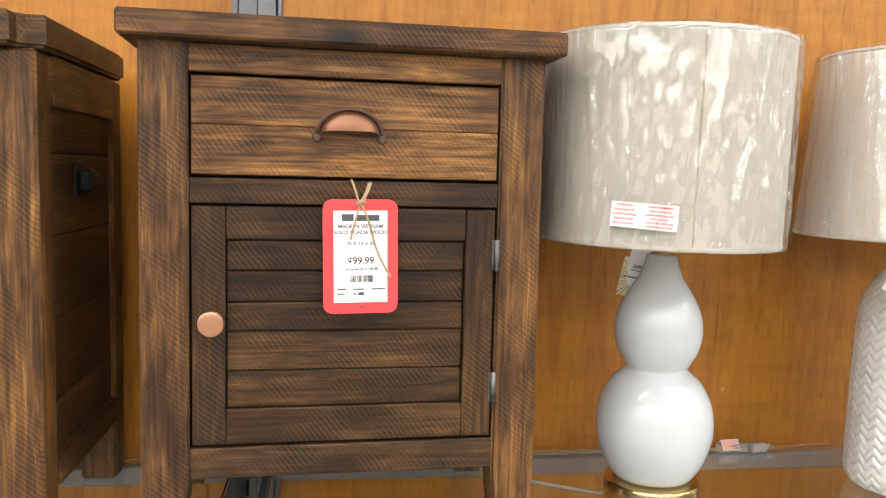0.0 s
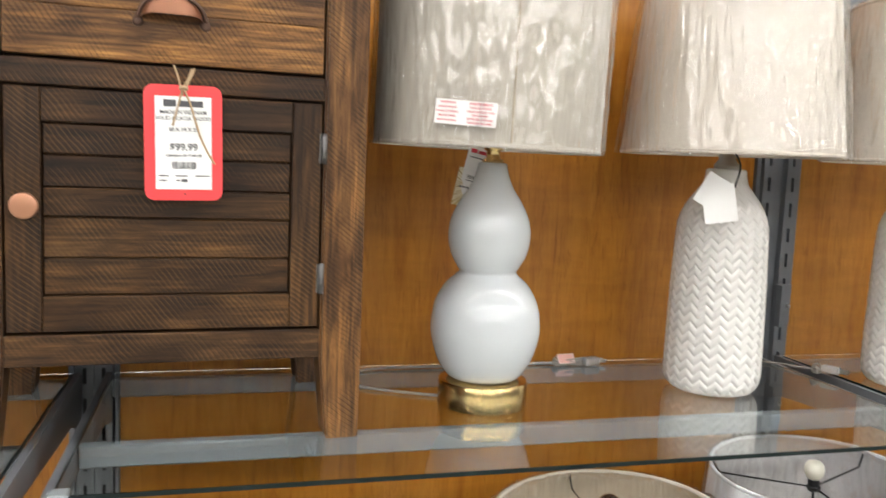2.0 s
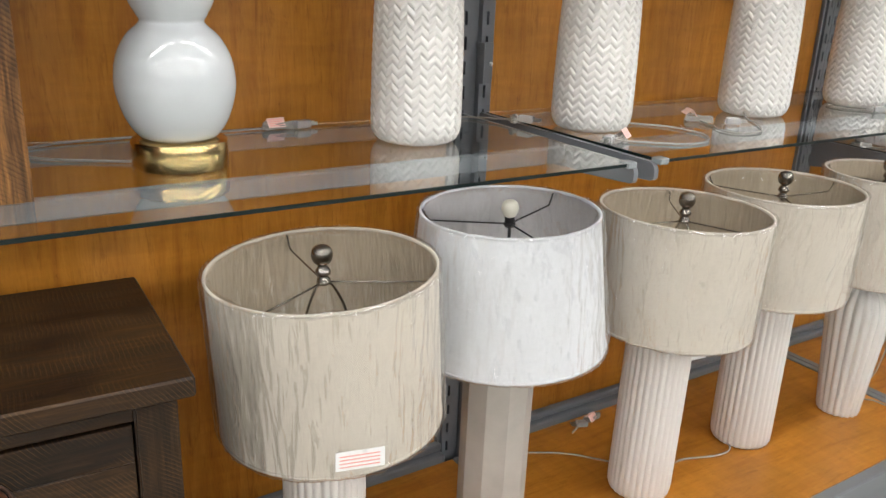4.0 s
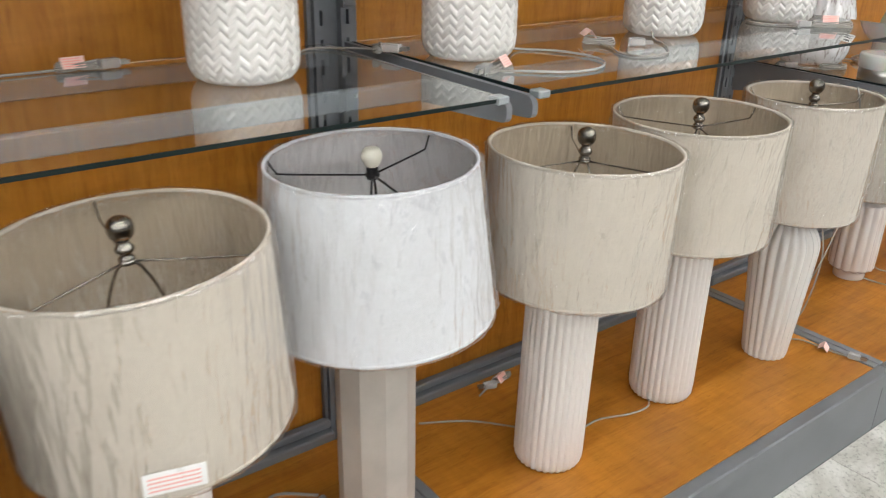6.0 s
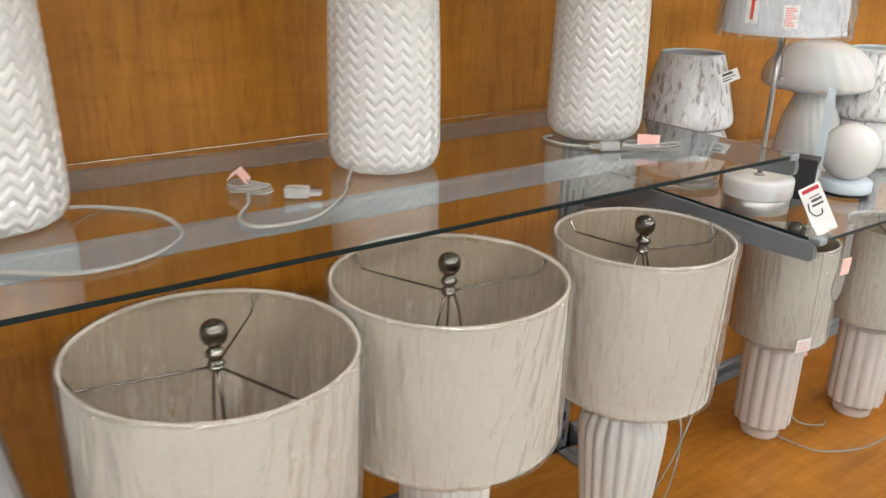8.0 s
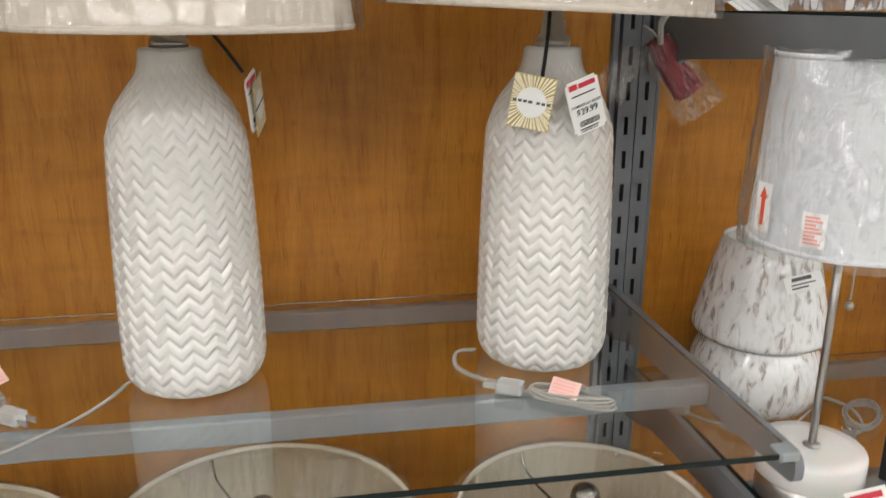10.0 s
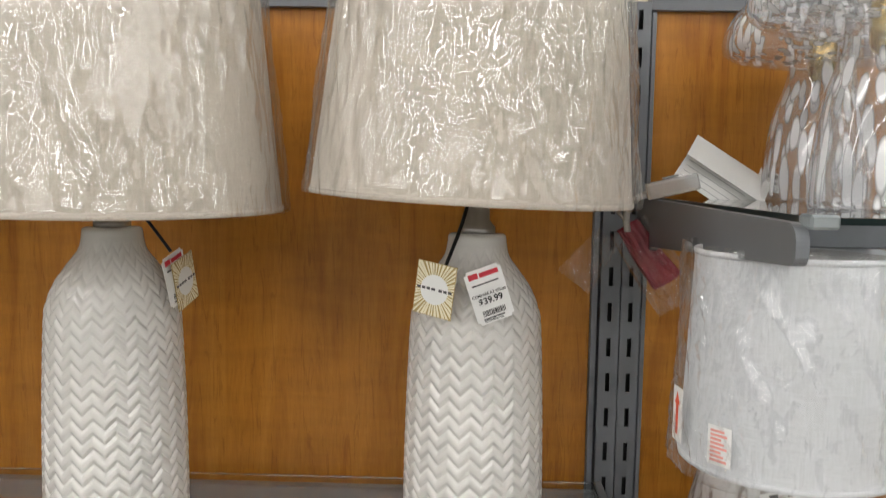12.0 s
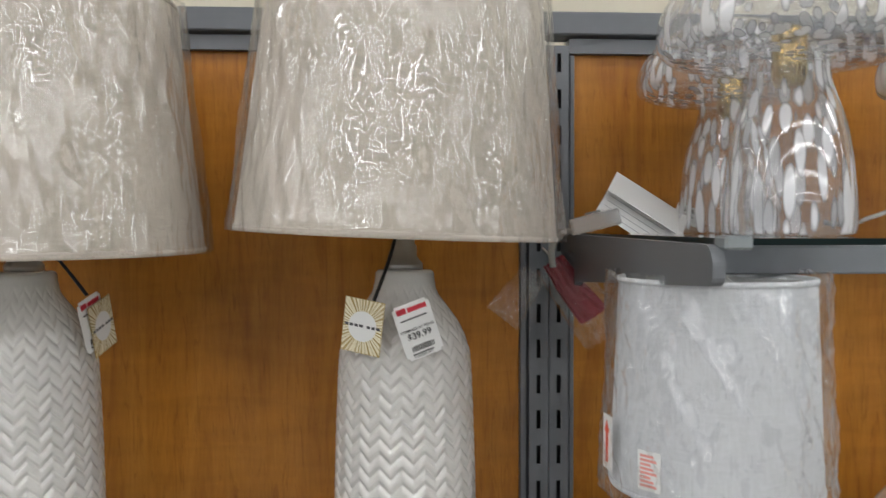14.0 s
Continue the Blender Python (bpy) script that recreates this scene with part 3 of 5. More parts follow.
def shade(parent, zb, zt, rb, rt, fabric, lining, seed, wrap=FILM, slant=0.5, depth=1.0, crush=0.0, seam=None, n=96, label=""):
    bm = lathe([(rb, zb), (rb + (rt - rb) * 0.5, (zb + zt) / 2), (rt, zt)], n, (False, False))
    sh = part("shade", bm, fabric, parent, label, True)
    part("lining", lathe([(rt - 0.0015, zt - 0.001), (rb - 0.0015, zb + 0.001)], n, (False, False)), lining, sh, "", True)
    for r, z in ((rb, zb), (rt, zt)):
        ring = [(r - 0.0028, z - 0.0025), (r + 0.0012, z - 0.0028), (r + 0.0016, z), (r + 0.001, z + 0.0026), (r - 0.0028, z + 0.0024), (r - 0.0028, z - 0.0025)]
        part("rim", lathe(ring, n, (False, False)), fabric, sh, "", True)
    if seam is not None:
        bm = tube([((rb + 0.0006) * math.cos(seam), (rb + 0.0006) * math.sin(seam), zb + 0.003), ((rt + 0.0006) * math.cos(seam), (rt + 0.0006) * math.sin(seam), zt - 0.003)], 0.0011, 6)
        part("seam", bm, lining, sh)
    if wrap:
        w = part("film_wrap", wrap_bm(zb, zt, rb, rt, seed, slant, depth=depth, crush=crush), wrap, sh, "crinkled clear plastic film", True)
        w.visible_shadow = False
        w = part("film_tuck", wrap_bm(zb + 0.004, zt - 0.004, rb - 0.011, rt - 0.011, seed + 5, -slant, 160, 24, 0.8, 1.0), wrap, sh, "clear film tucked inside the shade", True)
        w.visible_shadow = False
    return sh


def fittings(parent, zb, zt, rt, turn, metal=NICKEL, white=False, drop=0.026, foot=None):
    """Spider, harp and finial at the top of a shade."""
    zc = zt - drop
    for k in range(3):
        a = turn + k * 2 * math.pi / 3
        c, s = math.cos(a), math.sin(a)
        part("spoke", tube([(0.006 * c, 0.006 * s, zc), ((rt - 0.030) * c, (rt - 0.030) * s, zc), ((rt - 0.014) * c, (rt - 0.014) * s, zc + 0.004), ((rt - 0.003) * c, (rt - 0.003) * s, zt - 0.004)], 0.0017, 6, 4), metal, parent, "", True)
    part("hub", lathe([(0.009, zc - 0.004), (0.0115, zc - 0.002), (0.0115, zc + 0.002), (0.008, zc + 0.004)], 20), metal, parent, "", True)
    low = zb + 0.02 if foot is None else foot
    for s in (-1, 1):
        c, d = math.cos(turn + 0.5) * s, math.sin(turn + 0.5) * s
        pts = [(0.005 * c, 0.005 * d, zc - 0.003), (0.016 * c, 0.016 * d, zc - 0.012), (0.034 * c, 0.034 * d, zc - 0.055), (0.045 * c, 0.045 * d, zc - 0.12), (0.040 * c, 0.040 * d, (zc + low) / 2 - 0.03), (0.018 * c, 0.018 * d, low)]
        part("harp_arm", tube(pts, 0.0021, 8, 6), metal, parent, "", True)
    part("socket", lathe([(0.016, low - 0.01), (0.018, low), (0.018, low + 0.05), (0.012, low + 0.06)], 24), metal, parent, "", True)
    if white:
        part("finial", lathe(curve_profile([(0.004, zc + 0.012), (0.011, zc + 0.016), (0.0165, zc + 0.03), (0.012, zc + 0.043), (0.001, zc + 0.047)], 5), 24), BULB, parent, "white ball finial", True)
        part("finial_collar", lathe([(0.0095, zc - 0.006), (0.0095, zc + 0.012), (0.006, zc + 0.014)], 16), BLACK, parent)
    else:
        p = [(0.008, zc + 0.002), (0.011, zc + 0.005), (0.007, zc + 0.010), (0.0115, zc + 0.014), (0.0125, zc + 0.019), (0.009, zc + 0.025), (0.0075, zc + 0.028), (0.0145, zc + 0.035), (0.0175, zc + 0.046), (0.0145, zc + 0.057), (0.006, zc + 0.0625), (0.0005, zc + 0.063)]
        part("finial", lathe(curve_profile(p, 3), 28), metal, parent, "brushed nickel ball finial", True)


def card(parent, name, w, h, material, m, t=0.0006, r=0.0):
    bm = box(-w / 2, w / 2, -t, 0, -h / 2, h / 2)
    if r:
        bmesh.ops.bevel(bm, geom=[e for e in bm.edges if abs(e.verts[0].co.y - e.verts[1].co.y) > t / 2], offset=r, segments=5, affect="EDGES")
    ob = part(name, bm, material, parent)
    ob.matrix_basis = m
    return ob


def bars(parent, name, rects, material, y=-0.0012):
    bm = None
    for x0, x1, z0, z1 in rects:
        bm = box(x0, x1, y, y + 0.0002, z0, z1, 0, bm)
    return part(name, bm, material, parent)


def barcode(x0, x1, z0, z1, seed):
    rnd, out, x = random.Random(seed), [], x0
    while x < x1:
        w = rnd.choice((0.0004, 0.0007, 0.0010))
        out.append((x, min(x1, x + w), z0, z1))
        x += w + rnd.choice((0.0004, 0.0006, 0.0009))
    return out


def price_tag(parent, m, price=True):
    c = card(parent, "price_tag", 0.040, 0.058, PAPER, m, r=0.003)
    bars(c, "logo", [(-0.016, -0.006, 0.0195, 0.0255), (-0.0045, 0.016, 0.0195, 0.0245)], REDINK)
    bars(c, "small_print", [(-0.015, 0.014, 0.012, 0.0135), (-0.013, 0.010, -0.0245, -0.0232)], INK)
    bars(c, "barcode", barcode(-0.012, 0.013, -0.021, -0.015, 4), INKB)
    if price:
        words("lettering", "COMPARE AT $55.00", 0.0040, INKB, c, pose(0, -0.0012, 0.0015, 90))
        words("lettering", "$39.99", 0.0095, INKB, c, pose(0, -0.0012, -0.0055, 90))
        words("lettering", "CONTROL NO.", 0.003, INKB, c, pose(-0.002, -0.0012, -0.0262, 90))
    return c


def burst_card(parent, m, w=0.052, h=0.060):
    c = card(parent, "brand_card", w, h, GOLDCARD, m)
    bm = bmesh.new()
    rnd = random.Random(5)
    hub = bm.verts.new((0, -0.0008, 0))
    for k in range(44):
        a = 2 * math.pi * (k + rnd.random() * 0.3) / 44
        da = 0.032 + rnd.random() * 0.022
        def edge(b):
            return min((w / 2 - 0.0006) / max(1e-6, abs(math.cos(b))), (h / 2 - 0.0006) / max(1e-6, abs(math.sin(b)))) * 1.0
        r0, r1 = edge(a - da), edge(a + da)
        bm.faces.new([hub, bm.verts.new((r0 * math.cos(a - da), -0.0008 - k * 1e-6, r0 * math.sin(a - da))), bm.verts.new((r1 * math.cos(a + da), -0.0008 - k * 1e-6, r1 * math.sin(a + da)))])
    part("ray", bm, YELLOW, c, "pale gold printed rays")
    bm = bmesh.new()
    bmesh.ops.create_circle(bm, cap_ends=True, segments=40, radius=0.016)
    part("burst", turned(bm, Matrix.Translation((0, -0.0011, 0)) @ FACE), PAPER, c)
    bars(c, "brand_bar", [(-0.020, -0.016, -0.001, 0.0018), (-0.0145, -0.0105, -0.001, 0.0018), (-0.009, -0.005, -0.001, 0.0018), (-0.0035, 0.001, -0.001, 0.0018), (0.005, 0.009, -0.001, 0.0018), (0.0105, 0.0145, -0.001, 0.0018), (0.016, 0.020, -0.001, 0.0018)], INK, -0.0014)
    return c


def herring_bm():
    """Bottle body with carved zigzag bands."""
    prof = curve_profile([(0.060, 0.0), (0.070, 0.006), (0.0775, 0.022), (0.079, 0.05), (0.0775, 0.16), (0.0735, 0.27), (0.0700, 0.296), (0.0605, 0.320), (0.0455, 0.342), (0.0365, 0.355), (0.0335, 0.368), (0.0322, 0.378), (0.0285, 0.381)], 14)
    # even steps in height
    zs = [0.381 * k / 300 for k in range(301)]
    pr = []
    j = 0
    for z in zs:
        while j < len(prof) - 2 and prof[j + 1][1] < z:
            j += 1
        (r0, z0), (r1, z1) = prof[j], prof[j + 1]
        pr.append((r0 + (r1 - r0) * min(1, max(0, (z - z0) / max(1e-6, z1 - z0))), z))

    def carve(a, z, r):
        k = 20 * a / (2 * math.pi)
        tri = abs((k % 1.0) * 2 - 1)
        ph = ((z + 0.0115 * tri) / 0.0158) % 1.0
        band = 1 - abs(2 * ph - 1) ** 2.6
        fade = max(0.0, min(1, (0.370 - z) / 0.10)) ** 0.8 * min(1, z / 0.012)
        return r + (0.0033 * band - 0.0024) * fade
    return lathe(pr, 320, (True, True), carve)


HERRING = None


def herring_lamp(x, y, seed, turn=0.0, shade_lean=0.0, tilt=0.0, shift=0.0, lift=0.0):
    global HERRING
    e = thing("table_lamp", x, y, GLASS_Z, "white zigzag-carved ceramic bottle lamp with film-wrapped linen shade", "table lamp", "zigzag lamps on the glass shelf")
    if HERRING is None:
        b = part("base", herring_bm(), CERAMIC, e, "white zigzag ceramic bottle", True)
        HERRING = b.data
    else:
        b = new("base", HERRING)
        b.parent = e
        b["label"] = "white zigzag ceramic bottle"
    b.rotation_euler = (0, 0, turn)
    b.scale = (1, 1, 0.98)
    part("neck", lathe([(0.020, 0.372), (0.020, 0.380), (0.0135, 0.388), (0.0135, 0.40), (0.011, 0.402), (0.011, 0.455), (0.016, 0.458), (0.016, 0.50)], 28), STEEL, e, "", True)
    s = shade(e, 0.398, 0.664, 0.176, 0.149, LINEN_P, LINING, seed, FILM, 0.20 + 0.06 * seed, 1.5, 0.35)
    s.rotation_euler = (radians(tilt), radians(shade_lean), turn)
    s.location = (shift - 0.53 * math.sin(radians(shade_lean)), 0, lift)
    return e


def gourd_lamp(x, y):
    e = thing("table_lamp", x, y, GLASS_Z, "glossy white double gourd lamp on brass foot with wrapped shade", "table lamp")
    foot = [(0.066, 0.0), (0.068, 0.002), (0.068, 0.037), (0.066, 0.040), (0.052, 0.041)]
    part("foot", lathe(foot, 64), BRASS, e, "polished brass drum foot", True)
    p = [(0.046, 0.041), (0.056, 0.048), (0.070, 0.072), (0.0795, 0.105), (0.081, 0.130), (0.076, 0.162), (0.062, 0.190), (0.046, 0.206), (0.0425, 0.212), (0.0465, 0.220), (0.056, 0.240), (0.0605, 0.268), (0.0565, 0.296), (0.045, 0.322), (0.032, 0.344), (0.025, 0.362), (0.0215, 0.376), (0.020, 0.381), (0.012, 0.382)]
    p = [(r * 1.025, 0.041 + (z - 0.041) * 0.957) for r, z in p]
    part("body", lathe(curve_profile(p, 6), 72), CERAMIC_W, e, "glossy white ceramic double gourd", True)
    part("neck", lathe([(0.016, 0.366), (0.016, 0.371), (0.0105, 0.374), (0.0105, 0.384), (0.014, 0.386), (0.014, 0.392), (0.0095, 0.394), (0.0095, 0.45)], 24), BRASS, e, "", True)
    s = shade(e, 0.389, 0.657, 0.166, 0.167, LINEN_G, LINING, 3.1, FILM, 0.15, 1.0, 0.9, seam=radians(-97))
    s.rotation_euler = (radians(0.5), radians(0.8), 0)
    s.location = (-0.018, 0, 0)
    lab = card(s, "warning_label", 0.080, 0.031, PAPER, pose(-0.079, -0.1525, 0.428, 0, 2.5, -27) @ pose(0, 0, 0))
    for i, t in enumerate(("PLEASE REMOVE", "SHADE COVERING", "BEFORE USING", "MADE IN CHINA")):
        words("lettering", t, 0.0034, REDINK, lab, pose(-0.024, -0.0012, 0.006 - i * 0.0055, 90))
    words("lettering", "WARNING", 0.0042, REDINK, lab, pose(-0.024, -0.0012, 0.0118, 90))
    words("lettering", "AVERTISSEMENT", 0.0042, REDINK, lab, pose(0.019, -0.0012, 0.0118, 90))
    for i, t in enumerate(("VEUILLEZ RETIRER", "L'ENVELOPPE DEL ABAT", "JOUR AVANT", "D'UTILISER L'APPAREIL", "FABRIQUE EN CHINE")):
        words("lettering", t, 0.0034, REDINK, lab, pose(0.019, -0.0012, 0.0068 - i * 0.0047, 90))
    price_tag(e, pose(-0.012, 0.036, 0.360, 8, 12, -10), False)
    burst_card(e, pose(-0.018, 0.044, 0.326, 8, 10, -10))
    return e


def ribbed(n, depth, sharp=1.0):
    def f(a, z, r):
        return r - depth * (1 - abs(math.sin(n * a / 2)) ** sharp)
    return f


def column_lamp(x, y, seed, base, fabric, lining, zb, zt, rb, rt, label, group="", metal=NICKEL, white=False, turn=0.4, slant=0.6, wrap=FILM_D, lean=0.0, tilt=0.0, depth=1.1, seam=None, body=(0, 0), shift=0.0):
    e = thing("table_lamp", x, y, DECK - 0.002, label, "table lamp", group, 0, body[1], body[0])
    d = DECK - 0.002
    base(e, zb - d)
    s = shade(e, zb - d, zt - d, rb, rt, fabric, lining, seed, wrap, slant, depth, 0.45, seam)
    fittings(s, zb - d, zt - d, rt, turn, metal, white)
    s.rotation_euler = (radians(tilt), radians(lean), 0)
    s.location = Vector((shift, 0, zt - d)) - s.rotation_euler.to_matrix() @ Vector((0, 0, zt - d))
    return e


def base_ribbed(r, mat_=None, n=30):
    def f(e, top):
        p = [(r * 0.86, 0.0), (r * 0.93, 0.003), (r * 0.985, 0.012), (r, 0.03), (r, top - 0.03), (r * 0.97, top - 0.012), (r * 0.5, top), (0.014, top + 0.002)]
        part("base", lathe(p, n * 8, (True, True), lambda a, z, q: q - 0.0042 * (1 - abs(math.sin(n * a / 2)) ** 0.8) * (1 if q > r * 0.8 else 0)), mat_ or CERAMIC_M, e, "ribbed white ceramic column", True)
        part("neck", lathe([(0.012, top), (0.012, top + 0.05)], 20), NICKEL, e)
    return f


def base_facet(e, top):
    p = [(0.069, 0.0), (0.071, 0.002), (0.071, top - 0.01), (0.068, top - 0.006), (0.014, top)]
    part("base", lathe(p, 10), CEMENT, e, "grey faceted stone-finish column")
    part("neck", lathe([(0.012, top), (0.012, top + 0.05)], 20), BLACK, e)


def base_urn(e, top):
    p = curve_profile([(0.050, 0.0), (0.056, 0.004), (0.060, 0.04), (0.072, 0.18), (0.081, 0.29), (0.080, 0.325), (0.069, 0.352), (0.050, 0.374), (0.036, 0.392), (0.031, 0.408)], 6)
    n = 20

    def rib(a, z, r):
        k = min(1, max(0, (0.405 - z) / 0.05))
        return r - 0.0075 * k * (1 - abs(math.sin(n * a / 2)) ** 0.9) * r / 0.08
    part("base", lathe(p, n * 8, (True, True), rib), CERAMIC, e, "white ribbed ceramic urn", True)
    part("neck", lathe([(0.012, 0.405), (0.012, top + 0.05)], 20), NICKEL, e)


def base_small(e, top):
    p = curve_profile([(0.044, 0.0), (0.047, 0.003), (0.050, 0.025), (0.066, 0.038), (0.069, 0.06), (0.069, top - 0.05), (0.064, top - 0.03), (0.040, top - 0.008), (0.020, top)], 5)
    n = 14
    part("base", lathe(p, n * 8, (True, True), lambda a, z, r: r - (0.006 * (1 - abs(math.sin(n * a / 2)) ** 0.8) if z > 0.03 else 0)), CERAMIC_P, e, "blush ribbed ceramic jar", True)
    part("neck", lathe([(0.010, top), (0.010, top + 0.05)], 20), NICKEL, e)


gourd_lamp(0.497, -0.277)
LAMPS = [herring_lamp(0.918, -0.243, 1.3, 0.3, -0.5, 0), herring_lamp(1.312, -0.266, 2.7, 1.9), herring_lamp(1.817, -0.266, 4.1, 1.2, -0.6, 0.3, 0.009, -0.002), herring_lamp(2.231, -0.267, 5.9, 0.1, 2.2, 0.8, -0.004, 0.017)]

RIB_LABEL = "white ribbed column lamp with film-wrapped oatmeal drum shade"
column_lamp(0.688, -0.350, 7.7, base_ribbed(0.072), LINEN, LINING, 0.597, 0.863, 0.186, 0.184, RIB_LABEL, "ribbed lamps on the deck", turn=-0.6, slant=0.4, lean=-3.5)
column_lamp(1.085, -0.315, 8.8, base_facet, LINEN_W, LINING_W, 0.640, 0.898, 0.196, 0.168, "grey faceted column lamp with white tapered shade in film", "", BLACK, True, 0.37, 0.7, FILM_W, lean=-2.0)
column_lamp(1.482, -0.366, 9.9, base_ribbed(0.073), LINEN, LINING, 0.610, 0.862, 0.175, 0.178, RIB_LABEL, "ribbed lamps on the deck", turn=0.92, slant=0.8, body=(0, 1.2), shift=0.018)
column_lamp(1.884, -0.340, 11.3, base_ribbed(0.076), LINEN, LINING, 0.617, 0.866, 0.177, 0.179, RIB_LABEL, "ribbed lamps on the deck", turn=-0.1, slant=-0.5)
column_lamp(2.258, -0.382, 12.1, base_urn, LINEN_P, LINING, 0.598, 0.872, 0.142, 0.151, "white ribbed urn lamp with film-wrapped pale drum shade", "", turn=-0.27, slant=0.9, depth=1.3, seam=-1.25)
SMALL_LABEL = "small blush ribbed jar lamp with greige drum shade"
column_lamp(2.915, -0.262, 13.3, base_small, LINEN_G, LINING, 0.472, 0.704, 0.106, 0.100, SMALL_LABEL, "small jar lamps on the deck", turn=0.3, seam=-1.9)
column_lamp(3.21, -0.335, 14.3, base_small, LINEN_G, LINING, 0.472, 0.704, 0.106, 0.100, SMALL_LABEL, "small jar lamps on the deck", turn=0.8, seam=-2.2)


# ---- nightstands ----
def plank(name, parent, x0, x1, y0, y1, z0, z1, material, label="", bev=0.0014):
    return part(name, box(x0, x1, y0, y1, z0, z1, bev), material, parent, label)


def nightstand(x, y, z, label, group, w=0.508, d=0.356, h=0.636, turn=0.0, hinge=True, knob=True, pull=True):
    """Origin at the floor below the middle of the front face; the front looks to -y."""
    e = thing("nightstand", x, y, z, label, "nightstand", group, turn)
    a, ln = w / 2 - 0.018, 0.054          # outer face of legs, leg width
    b = a - ln                            # half opening
    yb = d - 0.035                        # back of carcass
    top0 = h - 0.028
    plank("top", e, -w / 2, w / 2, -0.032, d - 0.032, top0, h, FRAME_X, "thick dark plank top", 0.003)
    for s in (-1, 1):
        for yy in (0.0, yb - 0.05):
            bm = bmesh.new()
            rows = []
            for lz, inset in ((0.0, 0.012), (0.004, 0.010), (h - 0.540, 0.0), (top0 - 0.0005, 0.0)):
                xa, xb = (-ln / 2 + (inset if s > 0 else 0), ln / 2 - (inset if s < 0 else 0))
                rows.append([bm.verts.new(q) for q in ((xa, 0, lz), (xb, 0, lz), (xb, 0.05, lz), (xa, 0.05, lz))])
            for r0, r1 in zip(rows, rows[1:]):
                for k in range(4):
                    bm.faces.new((r0[k], r0[(k + 1) % 4], r1[(k + 1) % 4], r1[k]))
            bm.faces.new(rows[0][::-1])
            bm.faces.new(rows[-1])
            bmesh.ops.bevel(bm, geom=[q for q in bm.edges if abs(q.verts[0].co.z - q.verts[1].co.z) > 0.02], offset=0.003, segments=2, affect="EDGES")
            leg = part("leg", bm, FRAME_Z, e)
            leg.location = (s * (a - ln / 2), yy - 0.004, 0)
        for k in range(5):
            z0 = 0.105 + k * 0.098
            plank("side_plank", e, s * (a - 0.020) - 0.008, s * (a - 0.020) + 0.008, 0.047, yb - 0.052, z0, z0 + 0.0965, WOOD_Y)
        plank("side_rail", e, s * (a - 0.012) - 0.009, s * (a - 0.012) + 0.009, 0.047, yb - 0.052, top0 - 0.075, top0 - 0.001, WOOD_Y)
        plank("side_rail", e, s * (a - 0.012) - 0.009, s * (a - 0.012) + 0.009, 0.047, yb - 0.052, 0.100, 0.140, WOOD_Y)
    plank("back_panel", e, -b - 0.003, b + 0.003, yb - 0.02, yb - 0.008, 0.10, top0 - 0.002, WOOD_X)
    zt, zd1, zd0, zm0, zo0 = top0, h - 0.064, h - 0.178, h - 0.211, h - 0.494
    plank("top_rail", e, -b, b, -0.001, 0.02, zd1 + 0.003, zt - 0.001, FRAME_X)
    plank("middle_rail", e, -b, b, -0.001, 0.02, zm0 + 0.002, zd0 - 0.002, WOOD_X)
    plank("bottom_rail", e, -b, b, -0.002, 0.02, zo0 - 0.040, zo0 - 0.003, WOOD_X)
    # solid near-black block paints the inner shade seen through the gaps
    plank("carcass", e, -b + 0.001, b - 0.001, 0.021, yb - 0.022, zo0 - 0.035, zd1 + 0.02, INNER_SHADE, "near-black fill, cabinet inner shade put into its colour")
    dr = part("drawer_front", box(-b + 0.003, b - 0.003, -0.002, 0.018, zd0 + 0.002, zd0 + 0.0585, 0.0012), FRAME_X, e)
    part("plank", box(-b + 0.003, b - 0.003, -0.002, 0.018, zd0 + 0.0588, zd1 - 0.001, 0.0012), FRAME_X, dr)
    # door
    st = 0.041
    z0, z1 = zo0 + 0.001, zm0 - 0.001
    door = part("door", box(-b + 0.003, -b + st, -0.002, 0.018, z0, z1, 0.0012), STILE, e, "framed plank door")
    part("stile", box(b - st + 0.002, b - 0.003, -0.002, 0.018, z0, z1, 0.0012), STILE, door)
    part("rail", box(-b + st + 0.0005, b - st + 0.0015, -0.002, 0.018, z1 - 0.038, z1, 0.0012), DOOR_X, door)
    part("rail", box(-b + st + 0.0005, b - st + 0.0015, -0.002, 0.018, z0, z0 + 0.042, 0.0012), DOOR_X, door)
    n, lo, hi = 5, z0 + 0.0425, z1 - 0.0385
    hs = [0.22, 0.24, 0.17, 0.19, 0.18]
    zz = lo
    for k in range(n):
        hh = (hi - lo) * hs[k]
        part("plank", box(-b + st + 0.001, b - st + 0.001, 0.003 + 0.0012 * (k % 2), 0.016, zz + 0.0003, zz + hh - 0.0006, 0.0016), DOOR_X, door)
        zz += hh
    if knob:
        kb = turned(lathe(curve_profile([(0.006, 0), (0.0065, 0.008), (0.010, 0.012), (0.0145, 0.016), (0.0148, 0.021), (0.0135, 0.0235), (0.006, 0.0245), (0.0005, 0.0247)], 3), 32), pose(-b + 0.026, -0.0015, z0 + 0.148, 90))
        part("knob", kb, COPPER, door, "brushed copper knob", True)
    if hinge:
        for zc in (z0 + 0.062, z0 + 0.226):
            hg = part("hinge", turned(lathe([(0.0036, -0.019), (0.0036, 0.019)], 14), Matrix.Translation((b - 0.0005, -0.0055, zc))), IRON, door, "small iron butt hinge", True)
            part("leaf", box(b - 0.006, b + 0.0045, -0.0036, -0.0022, zc - 0.0185, zc + 0.0185, 0.0003), IRON, hg)
    if pull:
        cup(dr, 0.0, (zd0 + zd1) / 2 + 0.004)
    return e


